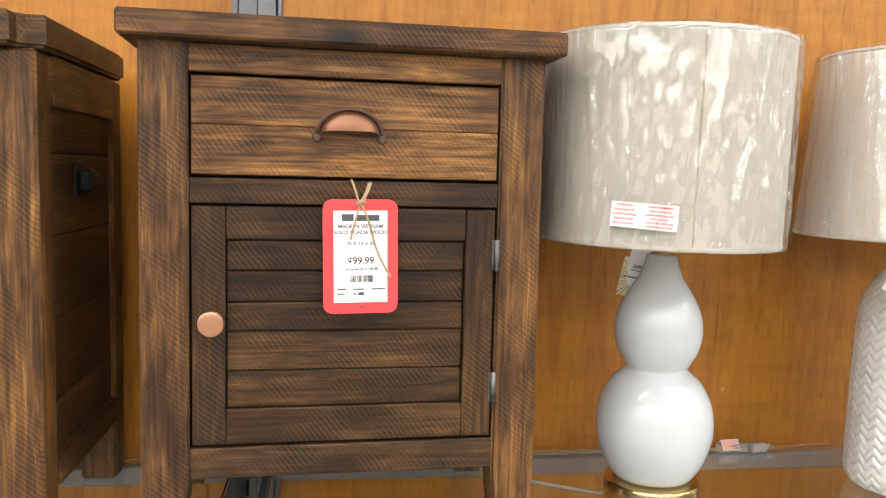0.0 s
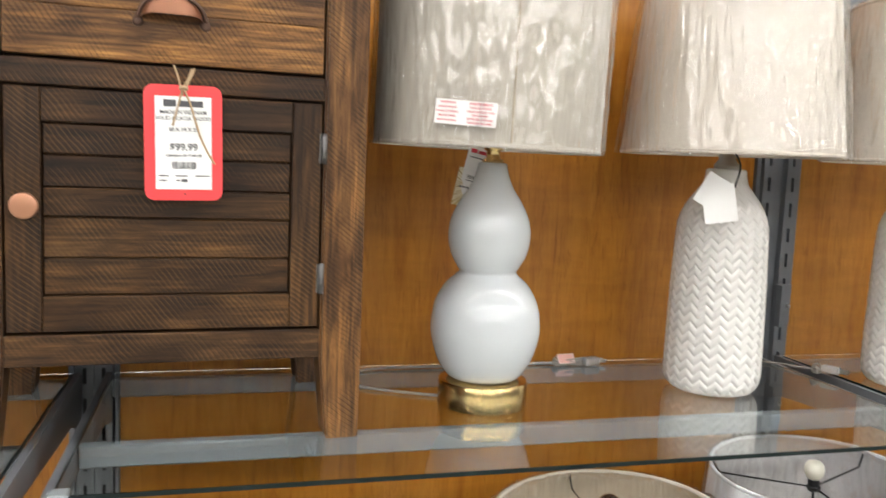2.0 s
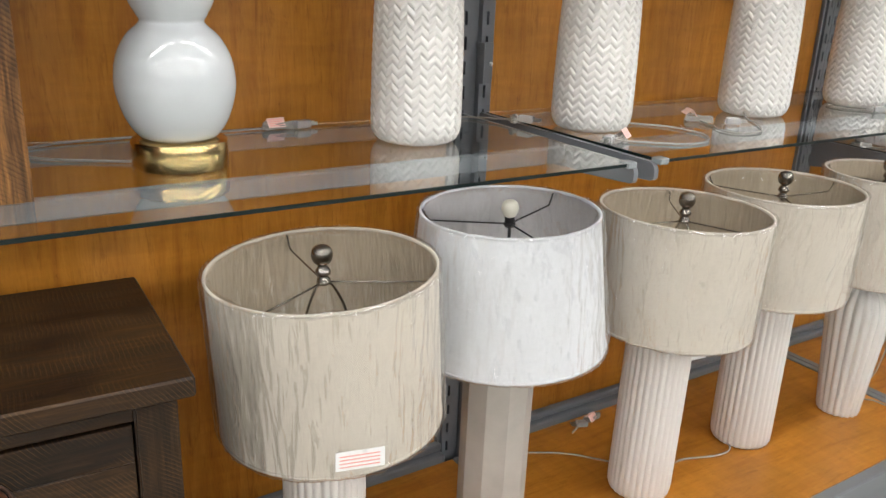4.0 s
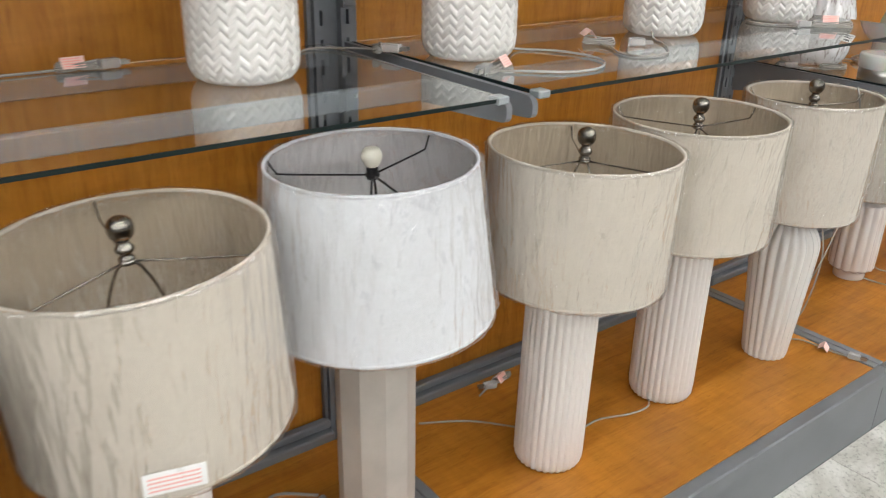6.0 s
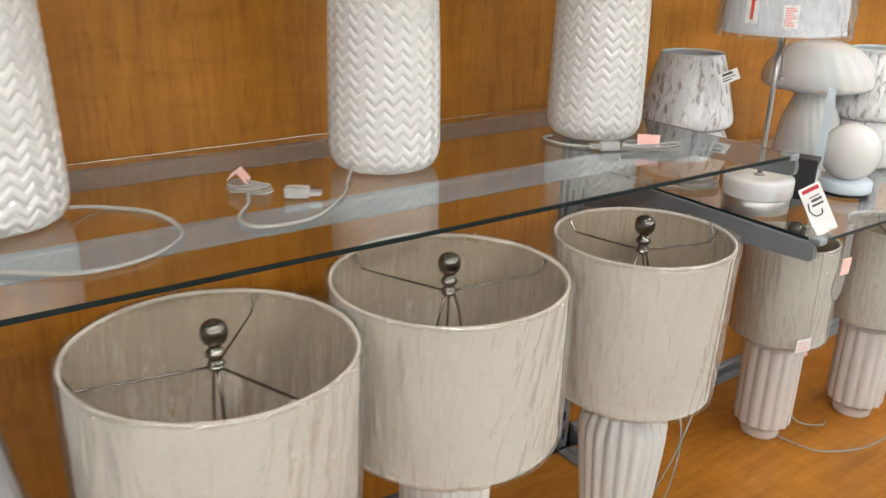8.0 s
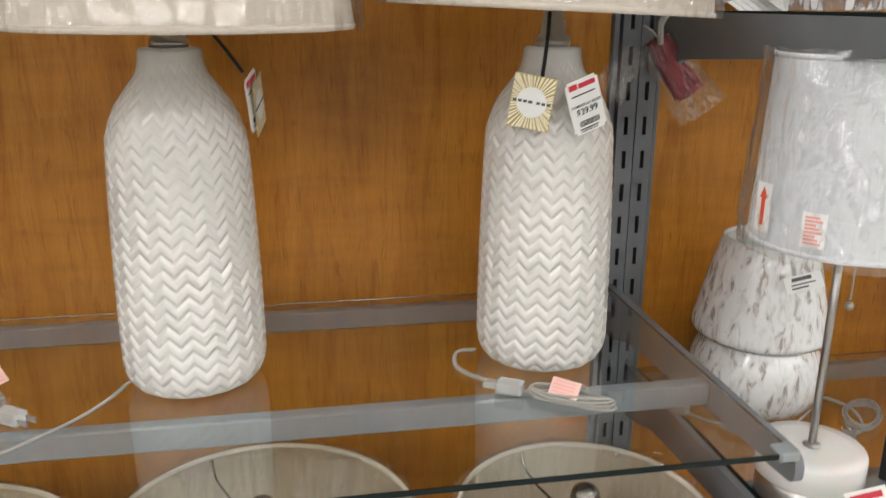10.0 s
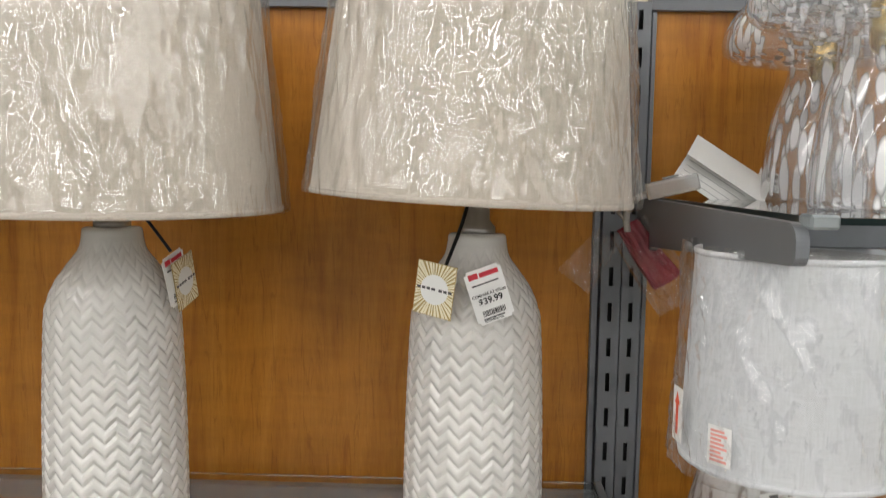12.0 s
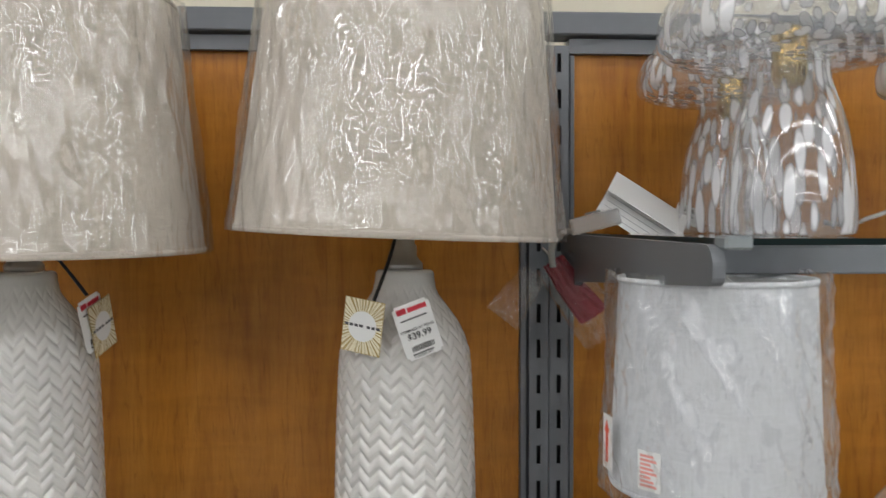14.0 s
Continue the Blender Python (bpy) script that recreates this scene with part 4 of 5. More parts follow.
def cup(parent, x, z):
    """Half-round cup pull with a flat flange and two screws."""
    bm = bmesh.new()
    w, hh, dp, n, m = 0.034, 0.026, 0.022, 24, 8
    rows = []
    for j in range(m + 1):
        t = math.pi / 2 * j / m
        row = []
        for i in range(n + 1):
            a = math.pi * i / n
            row.append(bm.verts.new((w * math.cos(a) * math.cos(t) ** 0.5 if j < m else w * math.cos(a) * 0.12, -dp * math.sin(t) ** 0.8, hh * math.sin(a) * (math.cos(t) ** 0.5 if j < m else 0.12) - 0.010 + 0.004 * math.sin(t))))
        rows.append(row)
    for r0, r1 in zip(rows, rows[1:]):
        for i in range(n):
            bm.faces.new((r0[i], r0[i + 1], r1[i + 1], r1[i]))
    bm.faces.new(rows[-1])
    bmesh.ops.solidify(bm, geom=bm.faces[:], thickness=0.0015)
    p = part("cup_pull", turned(bm, Matrix.Translation((x, -0.004, z))), COPPER, parent, "antique copper cup pull", True)
    pts = [((w + 0.004) * math.cos(math.pi * i / 20), (hh + 0.004) * math.sin(math.pi * i / 20) - 0.010) for i in range(21)]
    part("flange", tube([(x + q[0], -0.0035, z + q[1]) for q in pts], 0.0022, 6, 1), COPPER_D, p, "dark bronze flange", True)
    for s in (-1, 1):
        tab = turned(lathe([(0.006, 0), (0.006, 0.002), (0.0035, 0.0028), (0.0005, 0.0032)], 16), pose(x + s * 0.0375, -0.002, z - 0.013, 90))
        part("screw", tab, COPPER_D, p, "", True)


def red_tag(x, y, z):
    e = thing("hang_tag", x, y, z, "red and white hang tag on jute twine against the door", "price tag", "", 3.2, -1.0)
    part("card", _rounded(0.0875, 0.134, 0.011, 0.0012), RED, e)
    c = part("insert", box(-0.0315, 0.0315, -0.0018, -0.0013, -0.054, 0.054), PAPER, e, "printed white insert")
    bars(c, "logo", [(-0.022, -0.008, 0.042, 0.050), (-0.006, 0.022, 0.042, 0.049)], INK, -0.0022)
    for t, s, zz in (("MADE IN VIETNAM", 0.0062, 0.0355), ("SOLID ACACIA WOOD", 0.0059, 0.0285), ("20 X 14 X 25", 0.0060, 0.0155), ("Compare At $140.00", 0.0047, -0.0145)):
        words("lettering", t, s, INK, c, pose(0, -0.0022, zz, 90))
    words("lettering", "$99.99", 0.0115, INK, c, pose(0, -0.0022, -0.005, 90))
    bars(c, "barcode", barcode(-0.013, 0.014, -0.030, -0.022, 9), INK, -0.0022)
    bars(c, "small_print", [(-0.028, -0.017, -0.039, -0.0375), (-0.009, 0.004, -0.039, -0.0375), (0.013, 0.029, -0.039, -0.0375), (-0.028, -0.019, -0.0445, -0.043), (-0.009, -0.004, -0.0445, -0.043), (-0.003, 0.004, -0.0455, -0.042)], INK, -0.0022)
    part("hole", turned(lathe([(0.0012, 0), (0.0012, 0.0003)], 12), pose(0.001, -0.0014, -0.0595, 90)), INKB, e)
    tw = tube([(0.000, 0.001, 0.054), (-0.002, -0.003, 0.062), (-0.006, 0.0, 0.078), (-0.010, 0.004, 0.090)], 0.0013, 6)
    tube([(0.002, 0.001, 0.054), (0.004, -0.003, 0.066), (0.010, 0.0, 0.079), (0.013, 0.003, 0.087)], 0.0013, 6, 6, tw)
    tube([(0.010, 0.002, 0.086), (0.006, -0.002, 0.075), (0.0, -0.004, 0.064), (-0.004, -0.003, 0.050), (-0.012, -0.0035, 0.020)], 0.0012, 6, 6, tw)
    tube([(0.0, -0.004, 0.064), (0.008, -0.004, 0.045), (0.018, -0.004, 0.010), (0.027, -0.003, -0.010), (0.035, -0.003, -0.024)], 0.0012, 6, 6, tw)
    tube([(-0.004, -0.005, 0.0625), (0.0, -0.007, 0.064), (0.005, -0.005, 0.0625)], 0.0022, 6, 6, tw)
    part("twine", tw, TWINE, e, "frayed jute twine", True)
    return e


def _rounded(w, h, r, t):
    bm = bmesh.new()
    vs = []
    for cx, cz, a0 in ((w / 2 - r, h / 2 - r, 0), (-w / 2 + r, h / 2 - r, 90), (-w / 2 + r, -h / 2 + r, 180), (w / 2 - r, -h / 2 + r, 270)):
        for k in range(7):
            a = radians(a0 + 15 * k)
            vs.append(bm.verts.new((cx + r * math.cos(a), 0, cz + r * math.sin(a))))
    f = bm.faces.new(vs)
    g = bmesh.ops.extrude_face_region(bm, geom=[f])
    bmesh.ops.translate(bm, vec=(0, -t, 0), verts=[v for v in g["geom"] if isinstance(v, bmesh.types.BMVert)])
    return bm


nightstand(0.0505, -0.411, GLASS_Z, "distressed dark acacia nightstand with copper pull on the glass shelf", "nightstands", 0.507, 0.356, 0.642, 3.2)
red_tag(0.065, -0.4245, 1.404)
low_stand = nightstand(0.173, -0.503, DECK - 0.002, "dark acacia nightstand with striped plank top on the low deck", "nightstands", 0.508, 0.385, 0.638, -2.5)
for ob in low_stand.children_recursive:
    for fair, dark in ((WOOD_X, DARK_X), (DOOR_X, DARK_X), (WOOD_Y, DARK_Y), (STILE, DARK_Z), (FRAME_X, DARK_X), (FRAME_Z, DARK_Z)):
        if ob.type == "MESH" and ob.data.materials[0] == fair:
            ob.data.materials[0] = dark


def side_cabinet(x, y, z):
    """Chunkier cabinet with rounded top corners and an iron bracket on its side; x is its right side."""
    e = thing("side_cabinet", x, y, z, "dark plank side cabinet with rounded top and iron side bracket", "cabinet")
    w, d, h = 0.50, 0.35, 0.635
    bm = box(-w, 0.006, -0.03, d, h - 0.036, h, 0.0)
    bmesh.ops.bevel(bm, geom=[q for q in bm.edges if abs(q.verts[0].co.z - q.verts[1].co.z) > 0.02], offset=0.028, segments=5, affect="EDGES")
    bmesh.ops.bevel(bm, geom=[q for q in bm.edges if abs(q.verts[0].co.z - q.verts[1].co.z) < 0.001], offset=0.004, segments=2, affect="EDGES")
    part("top", bm, WOOD_X, e, "thick rounded plank top")
    for xx in (-0.056, -w + 0.006):
        for yy in (-0.008, d - 0.055):
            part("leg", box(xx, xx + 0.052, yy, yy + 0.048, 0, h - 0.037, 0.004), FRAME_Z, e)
    for k in range(5):
        z0 = 0.095 + k * 0.098
        part("side_plank", box(-0.026, -0.010, 0.042, d - 0.057, z0, z0 + 0.0965, 0.0012), WOOD_Y, e)
    part("side_rail", box(-0.022, -0.002, 0.042, d - 0.057, h - 0.095, h - 0.038, 0.0012), WOOD_Y, e)
    part("side_rail", box(-0.022, -0.002, 0.042, d - 0.057, 0.090, 0.128, 0.0012), WOOD_Y, e)
    part("drawer_front", box(-w + 0.062, -0.060, -0.004, 0.016, h - 0.195, h - 0.045, 0.0015), WOOD_X, e)
    part("front_rail", box(-w + 0.060, -0.058, -0.001, 0.016, h - 0.228, h - 0.199, 0.0015), WOOD_X, e)
    dr = part("door", box(-w + 0.062, -0.060, -0.004, 0.016, 0.135, h - 0.232, 0.0015), WOOD_X, e)
    part("bottom_rail", box(-w + 0.060, -0.058, -0.001, 0.016, 0.090, 0.131, 0.0015), WOOD_X, e)
    part("back_panel", box(-w + 0.05, -0.05, d - 0.03, d - 0.018, 0.09, h - 0.04), WOOD_X, e)
    for zc in (0.16, 0.31):
        part("hinge", turned(lathe([(0.004, -0.02), (0.004, 0.02)], 12), Matrix.Translation((-0.0585, -0.008, zc))), IRON, dr, "", True)
    b = part("bracket", box(-0.0095, -0.005, 0.130, 0.162, 0.430, 0.478, 0.002), BLACK, e, "black iron side bracket")
    part("loop", box(-0.005, 0.012, 0.136, 0.158, 0.440, 0.468, 0.004), BLACK, b)
    part("bar", box(-0.004, 0.007, 0.150, 0.190, 0.447, 0.461, 0.003), BLACK, b)
    return e


side_cabinet(-0.285, -0.423, GLASS_Z)


# ---- tags on the shelf lamps ----
def at_lamp(lamp, x, y, z):
    o = lamp.matrix_basis.translation
    return Matrix.Translation((x - o.x, y - o.y, z - o.z))


last = LAMPS[3]
burst_card(last, at_lamp(last, 2.187, -0.342, 1.349) @ pose(0, 0, 0, 4, 9, -24), 0.045, 0.057)
price_tag(last, at_lamp(last, 2.243, -0.352, 1.347) @ pose(0, 0, 0, 2, -19, 12))
o = last.matrix_basis.translation
part("hang_cord", tube([(2.221 - o.x, -0.284 - o.y, 1.440 - o.z), (2.212 - o.x, -0.308 - o.y, 1.410 - o.z), (2.198 - o.x, -0.340 - o.y, 1.374 - o.z)], 0.0022, 6), BLACK, last, "black ribbon loop", True)
third = LAMPS[2]
o = third.matrix_basis.translation
burst_card(third, at_lamp(third, 1.905, -0.282, 1.345) @ pose(0, 0, 0, 0, -16, 80), 0.045, 0.057)
price_tag(third, at_lamp(third, 1.900, -0.295, 1.350) @ pose(0, 0, 0, 0, -18, 76), False)
part("hang_cord", tube([(1.853 - o.x, -0.290 - o.y, 1.430 - o.z), (1.875 - o.x, -0.290 - o.y, 1.402 - o.z), (1.891 - o.x, -0.286 - o.y, 1.378 - o.z)], 0.002, 6), BLACK, third, "black ribbon loop", True)
first = LAMPS[0]
o = first.matrix_basis.translation
card(first, "price_tag", 0.052, 0.060, PAPER, at_lamp(first, 0.854, -0.326, 1.349) @ pose(0, 0, 0, -8, -8, -14))
card(first, "price_tag", 0.042, 0.052, PAPER, at_lamp(first, 0.846, -0.318, 1.366) @ pose(0, 0, 0, -8, 30, -20))
part("hang_cord", tube([(0.910 - o.x, -0.262 - o.y, 1.44 - o.z), (0.904 - o.x, -0.300 - o.y, 1.41 - o.z), (0.880 - o.x, -0.324 - o.y, 1.375 - o.z)], 0.0018, 6), BLACK, first, "black ribbon loop", True)


# ---- cords ----
def cord(points, plug=None, tag=None, coils=None, label="clear lamp cord with a moulded plug", r=0.0019, double=True, z=None):
    x, y, zz = points[0]
    e = thing("lamp_cord", x, y, zz, label, "lamp cord", "lamp cords")
    def loc(q):
        return (q[0] - x, q[1] - y, q[2] - zz)
    pts = [loc(q) for q in points]
    bm = tube(pts, r, 8, 8)
    if double:
        tube([(a + r * 1.2, b + r * 1.4, c) for a, b, c in pts], r, 8, 8, bm)
    part("cable", bm, CORD, e, "", True)
    if coils:
        cx, cy, cz, lx, ly, turn = coils
        for k in range(6):
            pp = []
            for i in range(13):
                a = 2 * math.pi * i / 12
                u, v = lx * math.cos(a) * (1 - 0.04 * k), ly * math.sin(a) * (1 + 0.12 * (k % 3))
                c, s = math.cos(turn), math.sin(turn)
                pp.append(loc((cx + u * c - v * s, cy + u * s + v * c, cz + 0.003 * (k % 4) + 0.002 * math.sin(2 * a + k))))
            part("cord_loop", tube(pp, r * 0.85, 6, 4), CORD, e, "", True)
    if plug:
        px, py, pz, ang = plug
        m = Matrix.Translation(loc((px, py, pz))) @ pose(0, 0, 0, 0, 0, ang)
        pl = part("plug", turned(box(-0.016, 0.016, -0.009, 0.009, 0, 0.015, 0.004, seg=2), m), CLEAR, e, "clear moulded plug")
        for s in (-1, 1):
            part("prong", turned(box(0.016, 0.030, s * 0.005 - 0.0008, s * 0.005 + 0.0008, 0.004, 0.010), m), STEEL, pl)
    if tag:
        tx, ty, tz, ang = tag
        m = Matrix.Translation(loc((tx, ty, tz))) @ pose(0, 0, 0, 0, 0, ang)
        bm = turned(box(-0.017, 0.017, -0.0003, 0.0003, -0.019, 0.0), m @ pose(0, 0, 0.006, -38))
        tg = part("warning_tag", join(bm, turned(box(-0.016, 0.018, -0.0003, 0.0003, -0.017, 0.0), m @ pose(0.001, 0, 0.006, 52))), PINK, e, "pink paper warning tag folded round the cord")
        bm = None
        for k in range(4):
            bm = box(-0.014, 0.012, -0.0007, -0.0005, -0.016 + 0.0040 * k, -0.0144 + 0.0040 * k, 0, bm)
        part("print", turned(bm, m @ pose(0, 0, 0.006, -38)), PINKINK, tg)
    return e


G = GLASS_Z + 0.0028
cord([(0.44, -0.245, G), (0.38, -0.215, G), (0.315, -0.17, G), (0.30, -0.11, G), (0.36, -0.075, G), (0.46, -0.068, G), (0.60, -0.070, G), (0.70, -0.066, G)], (0.775, -0.075, G - 0.002, 10), (0.725, -0.068, G + 0.012, 5), (0.735, -0.068, G, 0.036, 0.007, 0.05))
cord([(0.99, -0.235, G), (1.04, -0.16, G), (1.09, -0.095, G), (1.135, -0.10, G + 0.001), (1.165, -0.15, G + 0.004), (1.19, -0.19, G + 0.008)], (1.197, -0.205, G + 0.004, -60), None, (1.185, -0.180, G + 0.004, 0.020, 0.007, 0.9))
cord([(1.386, -0.285, G + 0.008), (1.42, -0.275, G), (1.468, -0.33, G), (1.474, -0.415, G), (1.42, -0.47, G), (1.355, -0.475, G), (1.29, -0.43, G), (1.25, -0.395, G)], (1.232, -0.405, G - 0.002, 205), (1.275, -0.395, G + 0.014, 30), (1.255, -0.398, G, 0.026, 0.010, 0.4))
cord([(1.745, -0.300, G + 0.009), (1.725, -0.325, G), (1.690, -0.378, G), (1.62, -0.440, G), (1.555, -0.440, G), (1.545, -0.40, G), (1.575, -0.350, G), (1.59, -0.31, G)], (1.640, -0.352, G - 0.002, -35), (1.594, -0.275, G + 0.016, 60), (1.598, -0.298, G, 0.030, 0.010, -0.75))
cord([(2.150, -0.255, G), (2.125, -0.26, G), (2.120, -0.31, G), (2.165, -0.365, G), (2.20, -0.395, G)], (2.165, -0.372, G - 0.002, 150), (2.222, -0.400, G + 0.016, -45), (2.225, -0.405, G, 0.050, 0.010, -0.55))
D = DECK + 0.001
cord([(1.825, -0.345, D + 0.012), (1.80, -0.375, D), (1.738, -0.372, D), (1.66, -0.345, D), (1.56, -0.345, D), (1.50, -0.27, D), (1.42, -0.18, D), (1.32, -0.12, D)], None, None, None, "clear lamp cord lying across the low deck", 0.0024, False)
cord([(1.02, -0.20, D), (0.95, -0.15, D), (0.90, -0.19, D), (0.88, -0.27, D), (0.93, -0.31, D), (0.99, -0.28, D)], (1.005, -0.27, D, 20), (0.965, -0.30, D + 0.012, 25), (1.01, -0.24, D + 0.002, 0.030, 0.009, 1.2))
cord([(1.50, -0.115, D), (1.545, -0.10, D + 0.004), (1.58, -0.090, D + 0.004)], (1.545, -0.100, D, 160), (1.585, -0.092, D + 0.014, 20), (1.59, -0.090, D + 0.003, 0.034, 0.008, 0.1))
cord([(2.345, -0.40, 0.60), (2.385, -0.42, 0.45), (2.375, -0.41, 0.30), (2.362, -0.38, 0.20), (2.385, -0.42, D + 0.004), (2.40, -0.49, D), (2.41, -0.535, D)], (2.412, -0.548, D, -70), (2.392, -0.475, D + 0.01, 20), None, "clear lamp cord hanging from a shade to the deck", 0.0022, False)
cord([(2.395, -0.41, 0.88), (2.40, -0.43, 0.80), (2.405, -0.44, 0.60), (2.38, -0.42, 0.42), (2.372, -0.36, 0.24), (2.40, -0.33, D)], None, None, None, "clear lamp cord looped over a shade rim", 0.0022, False)
cord([(2.905, -0.275, D + 0.01), (2.93, -0.34, D), (2.96, -0.41, D), (3.08, -0.46, D), (3.25, -0.45, D)], None, None, None, "clear lamp cord lying across the low deck", 0.0024, False)
cord([(3.02, -0.26, 0.42), (2.99, -0.28, 0.30), (3.0, -0.30, D + 0.02), (3.06, -0.34, D), (3.10, -0.33, D)], None, (2.99, -0.29, 0.40, 10), None, "clear lamp cord with a small tag", 0.0022, False)

# shade labels
for x, y, z, t, w in ((0.660, -0.538, 0.626, -14, 0.075), (2.352, -0.494, 0.626, 42, 0.036), (2.849, -0.370, 0.492, -12, 0.042), (3.150, -0.439, 0.492, -14, 0.042)):
    e = thing("shade_label", x, y, z, "white paper warning label stuck on a lampshade", "label", "shade labels", t)
    part("paper", box(-w / 2, w / 2, -0.0008, 0.0, -0.016, 0.016), PAPER, e)
    bm = None
    for k in range(4):
        bm = box(-w * 0.42, w * 0.40, -0.0012, -0.001, -0.011 + 0.006 * k, -0.009 + 0.006 * k, 0, bm)
    part("print", bm, PINKINK, e)
e = thing("price_tag", 1.500, -0.462, 0.583, "small white barcode tag hanging below a lampshade", "price tag", "", -18, -8)
part("paper", box(-0.017, 0.017, -0.0008, 0, -0.026, 0.026), PAPER, e)
bars(e, "barcode", barcode(-0.011, 0.011, -0.016, 0.000, 3), INKB)
bars(e, "print", [(-0.012, 0.010, 0.006, 0.009), (-0.012, 0.004, 0.013, 0.016)], INK)


# ---- small lamps on the lower glass shelf ----
LOW, HIGH = 0.8825, 1.4425


def swirl(n, twist, depth):
    return lambda a, z, r: r * (1 + depth * math.sin(n * a + twist * z))


def jar_lamp(x, y, z, label, turn=0.0):
    e = thing("mottled_lamp", x, y, z, label, "table lamp", "mottled glass lamps", turn)
    body = curve_profile([(0.060, 0.0), (0.078, 0.006), (0.092, 0.03), (0.0945, 0.058), (0.090, 0.080), (0.082, 0.098), (0.079, 0.104)], 6)
    part("base", lathe(body, 56, (True, False)), MOTTLE, e, "mottled white glass bowl", True)
    s = part("shade", lathe(curve_profile([(0.080, 0.106), (0.092, 0.112), (0.0955, 0.124), (0.090, 0.150), (0.079, 0.195), (0.067, 0.240), (0.0615, 0.252), (0.060, 0.252)], 5), 56, (False, False)), MOTTLE, e, "mottled white glass shade", True)
    part("inner", lathe([(0.058, 0.250), (0.076, 0.195), (0.091, 0.13)], 48, (False, False)), OPAL, s, "", True)
    part("lip", lathe([(0.058, 0.250), (0.0615, 0.254), (0.063, 0.250)], 48, (False, False)), OPAL, s, "", True)
    return e


def small_tag(x, y, z, rx, ry, rz, w=0.05, h=0.022):
    e = thing("price_tag", x, y, z, "white price tag with red and grey print", "price tag", "small price tags", rz, ry, rx)
    part("paper", box(-w / 2, w / 2, -0.0006, 0, -h / 2, h / 2), PAPER, e)
    bars(e, "print", [(-w * 0.30, w * 0.22, h * 0.16, h * 0.38), (-w * 0.34, w * 0.3, -h * 0.08, 0.0), (-w * 0.34, w * 0.1, -h * 0.3, -h * 0.2)], INK)
    return e


jar_lamp(2.596, -0.165, LOW, "mottled white glass lamp with matching tapered shade")
small_tag(2.590, -0.262, 1.100, -20, -14, -8)
jar_lamp(3.04, -0.31, LOW, "mottled white glass lamp with matching tapered shade", 1.0)


def stick_lamp(x, y):
    e = thing("stick_lamp", x, y, LOW, "slim steel stick lamp on marble foot with bagged white shade", "table lamp")
    part("foot_ring", lathe([(0.057, 0.0), (0.059, 0.001), (0.059, 0.026), (0.057, 0.027)], 56), STEEL, e, "brushed steel foot ring", True)
    part("foot", lathe([(0.060, 0.0275), (0.0625, 0.030), (0.0625, 0.058), (0.0605, 0.062), (0.045, 0.063), (0.002, 0.063)], 56), OPAL, e, "white marble foot", True)
    part("collar", lathe([(0.010, 0.063), (0.010, 0.065), (0.006, 0.067)], 20), STEEL, e, "", True)
    part("pole", lathe([(0.0046, 0.063), (0.0046, 0.36)], 16), STEEL, e, "", True)
    s = shade(e, 0.320, 0.517, 0.100, 0.092, LINEN_W, LINING_W, 15.5, None)
    bm = wrap_bm(0.313, 0.521, 0.1025, 0.0945, 16.7, 1.0, 200, 30, 1.3, 1.2)
    w = part("bag", bm, FILM, s, "loose clear plastic bag", True)
    w.visible_shadow = False
    lab = card(s, "arrow_label", 0.022, 0.052, PAPER, pose(-0.1085, -0.012, 0.362, 0, 0, -84))
    bm = box(-0.0028, 0.0028, -0.0012, -0.001, -0.019, 0.010)
    v = [bm.verts.new(q) for q in ((-0.0062, -0.0012, 0.010), (0.0062, -0.0012, 0.010), (0.0, -0.0012, 0.022))]
    bm.faces.new(v)
    part("arrow", bm, ARROW, lab, "orange-red arrow")
    lab = card(s, "notice_label", 0.024, 0.036, PAPER, pose(-0.086, -0.068, 0.350, 0, 0, -52))
    bm = None
    for k in range(8):
        bm = box(-0.009, 0.008 - 0.003 * (k % 3), -0.0012, -0.001, -0.0145 + 0.0038 * k, -0.0122 + 0.0038 * k, 0, bm)
    part("print", bm, PINKINK, lab)
    ch = None
    for k in range(26):
        ch = ball(0.026, 0.006, 0.335 - k * 0.0036, 0.0016, ch, 8)
    pc = part("pull_chain", ch, STEEL, e, "beaded pull chain", True)
    part("pull_ball", ball(0.026, 0.006, 0.236, 0.0052), STEEL, pc, "", True)
    return e


stick_lamp(2.532, -0.400)
e = thing("price_tag", 2.532, -0.515, 0.925, "long white price tag with a black hook, hanging off the shelf", "price tag", "", -22, -24, -16)
part("paper", box(-0.021, 0.021, -0.0008, 0, -0.062, 0.030), PAPER, e)
bars(e, "logo", [(-0.016, 0.016, 0.019, 0.026)], REDINK)
bars(e, "print", [(-0.008, 0.012, 0.008, 0.010), (-0.006, 0.014, 0.000, 0.005), (-0.008, 0.014, -0.008, -0.004)], INK)
part("hook", tube([(-0.014, -0.003, 0.002), (-0.016, -0.003, -0.012), (-0.008, -0.003, -0.024), (0.003, -0.003, -0.024), (0.006, -0.003, -0.016)], 0.0011, 6), INKB, e, "", True)
e = thing("cord_bundle", 2.60, -0.545, 0.80, "folded clear cord hanging with a pink tag below the shelf", "lamp cord", "", 0, 4)
bm = None
for k in range(4):
    bm = tube([(0.004 * k, 0, 0.075), (0.005 * k - 0.004, -0.004, 0.02), (0.005 * k - 0.012, -0.004, -0.04), (0.002 * k, -0.005, -0.062), (0.010 + 0.003 * k, -0.003, -0.03), (0.008 + 0.003 * k, 0, 0.06)], 0.0024, 6, 5, bm)
part("cable", bm, CORD, e, "", True)
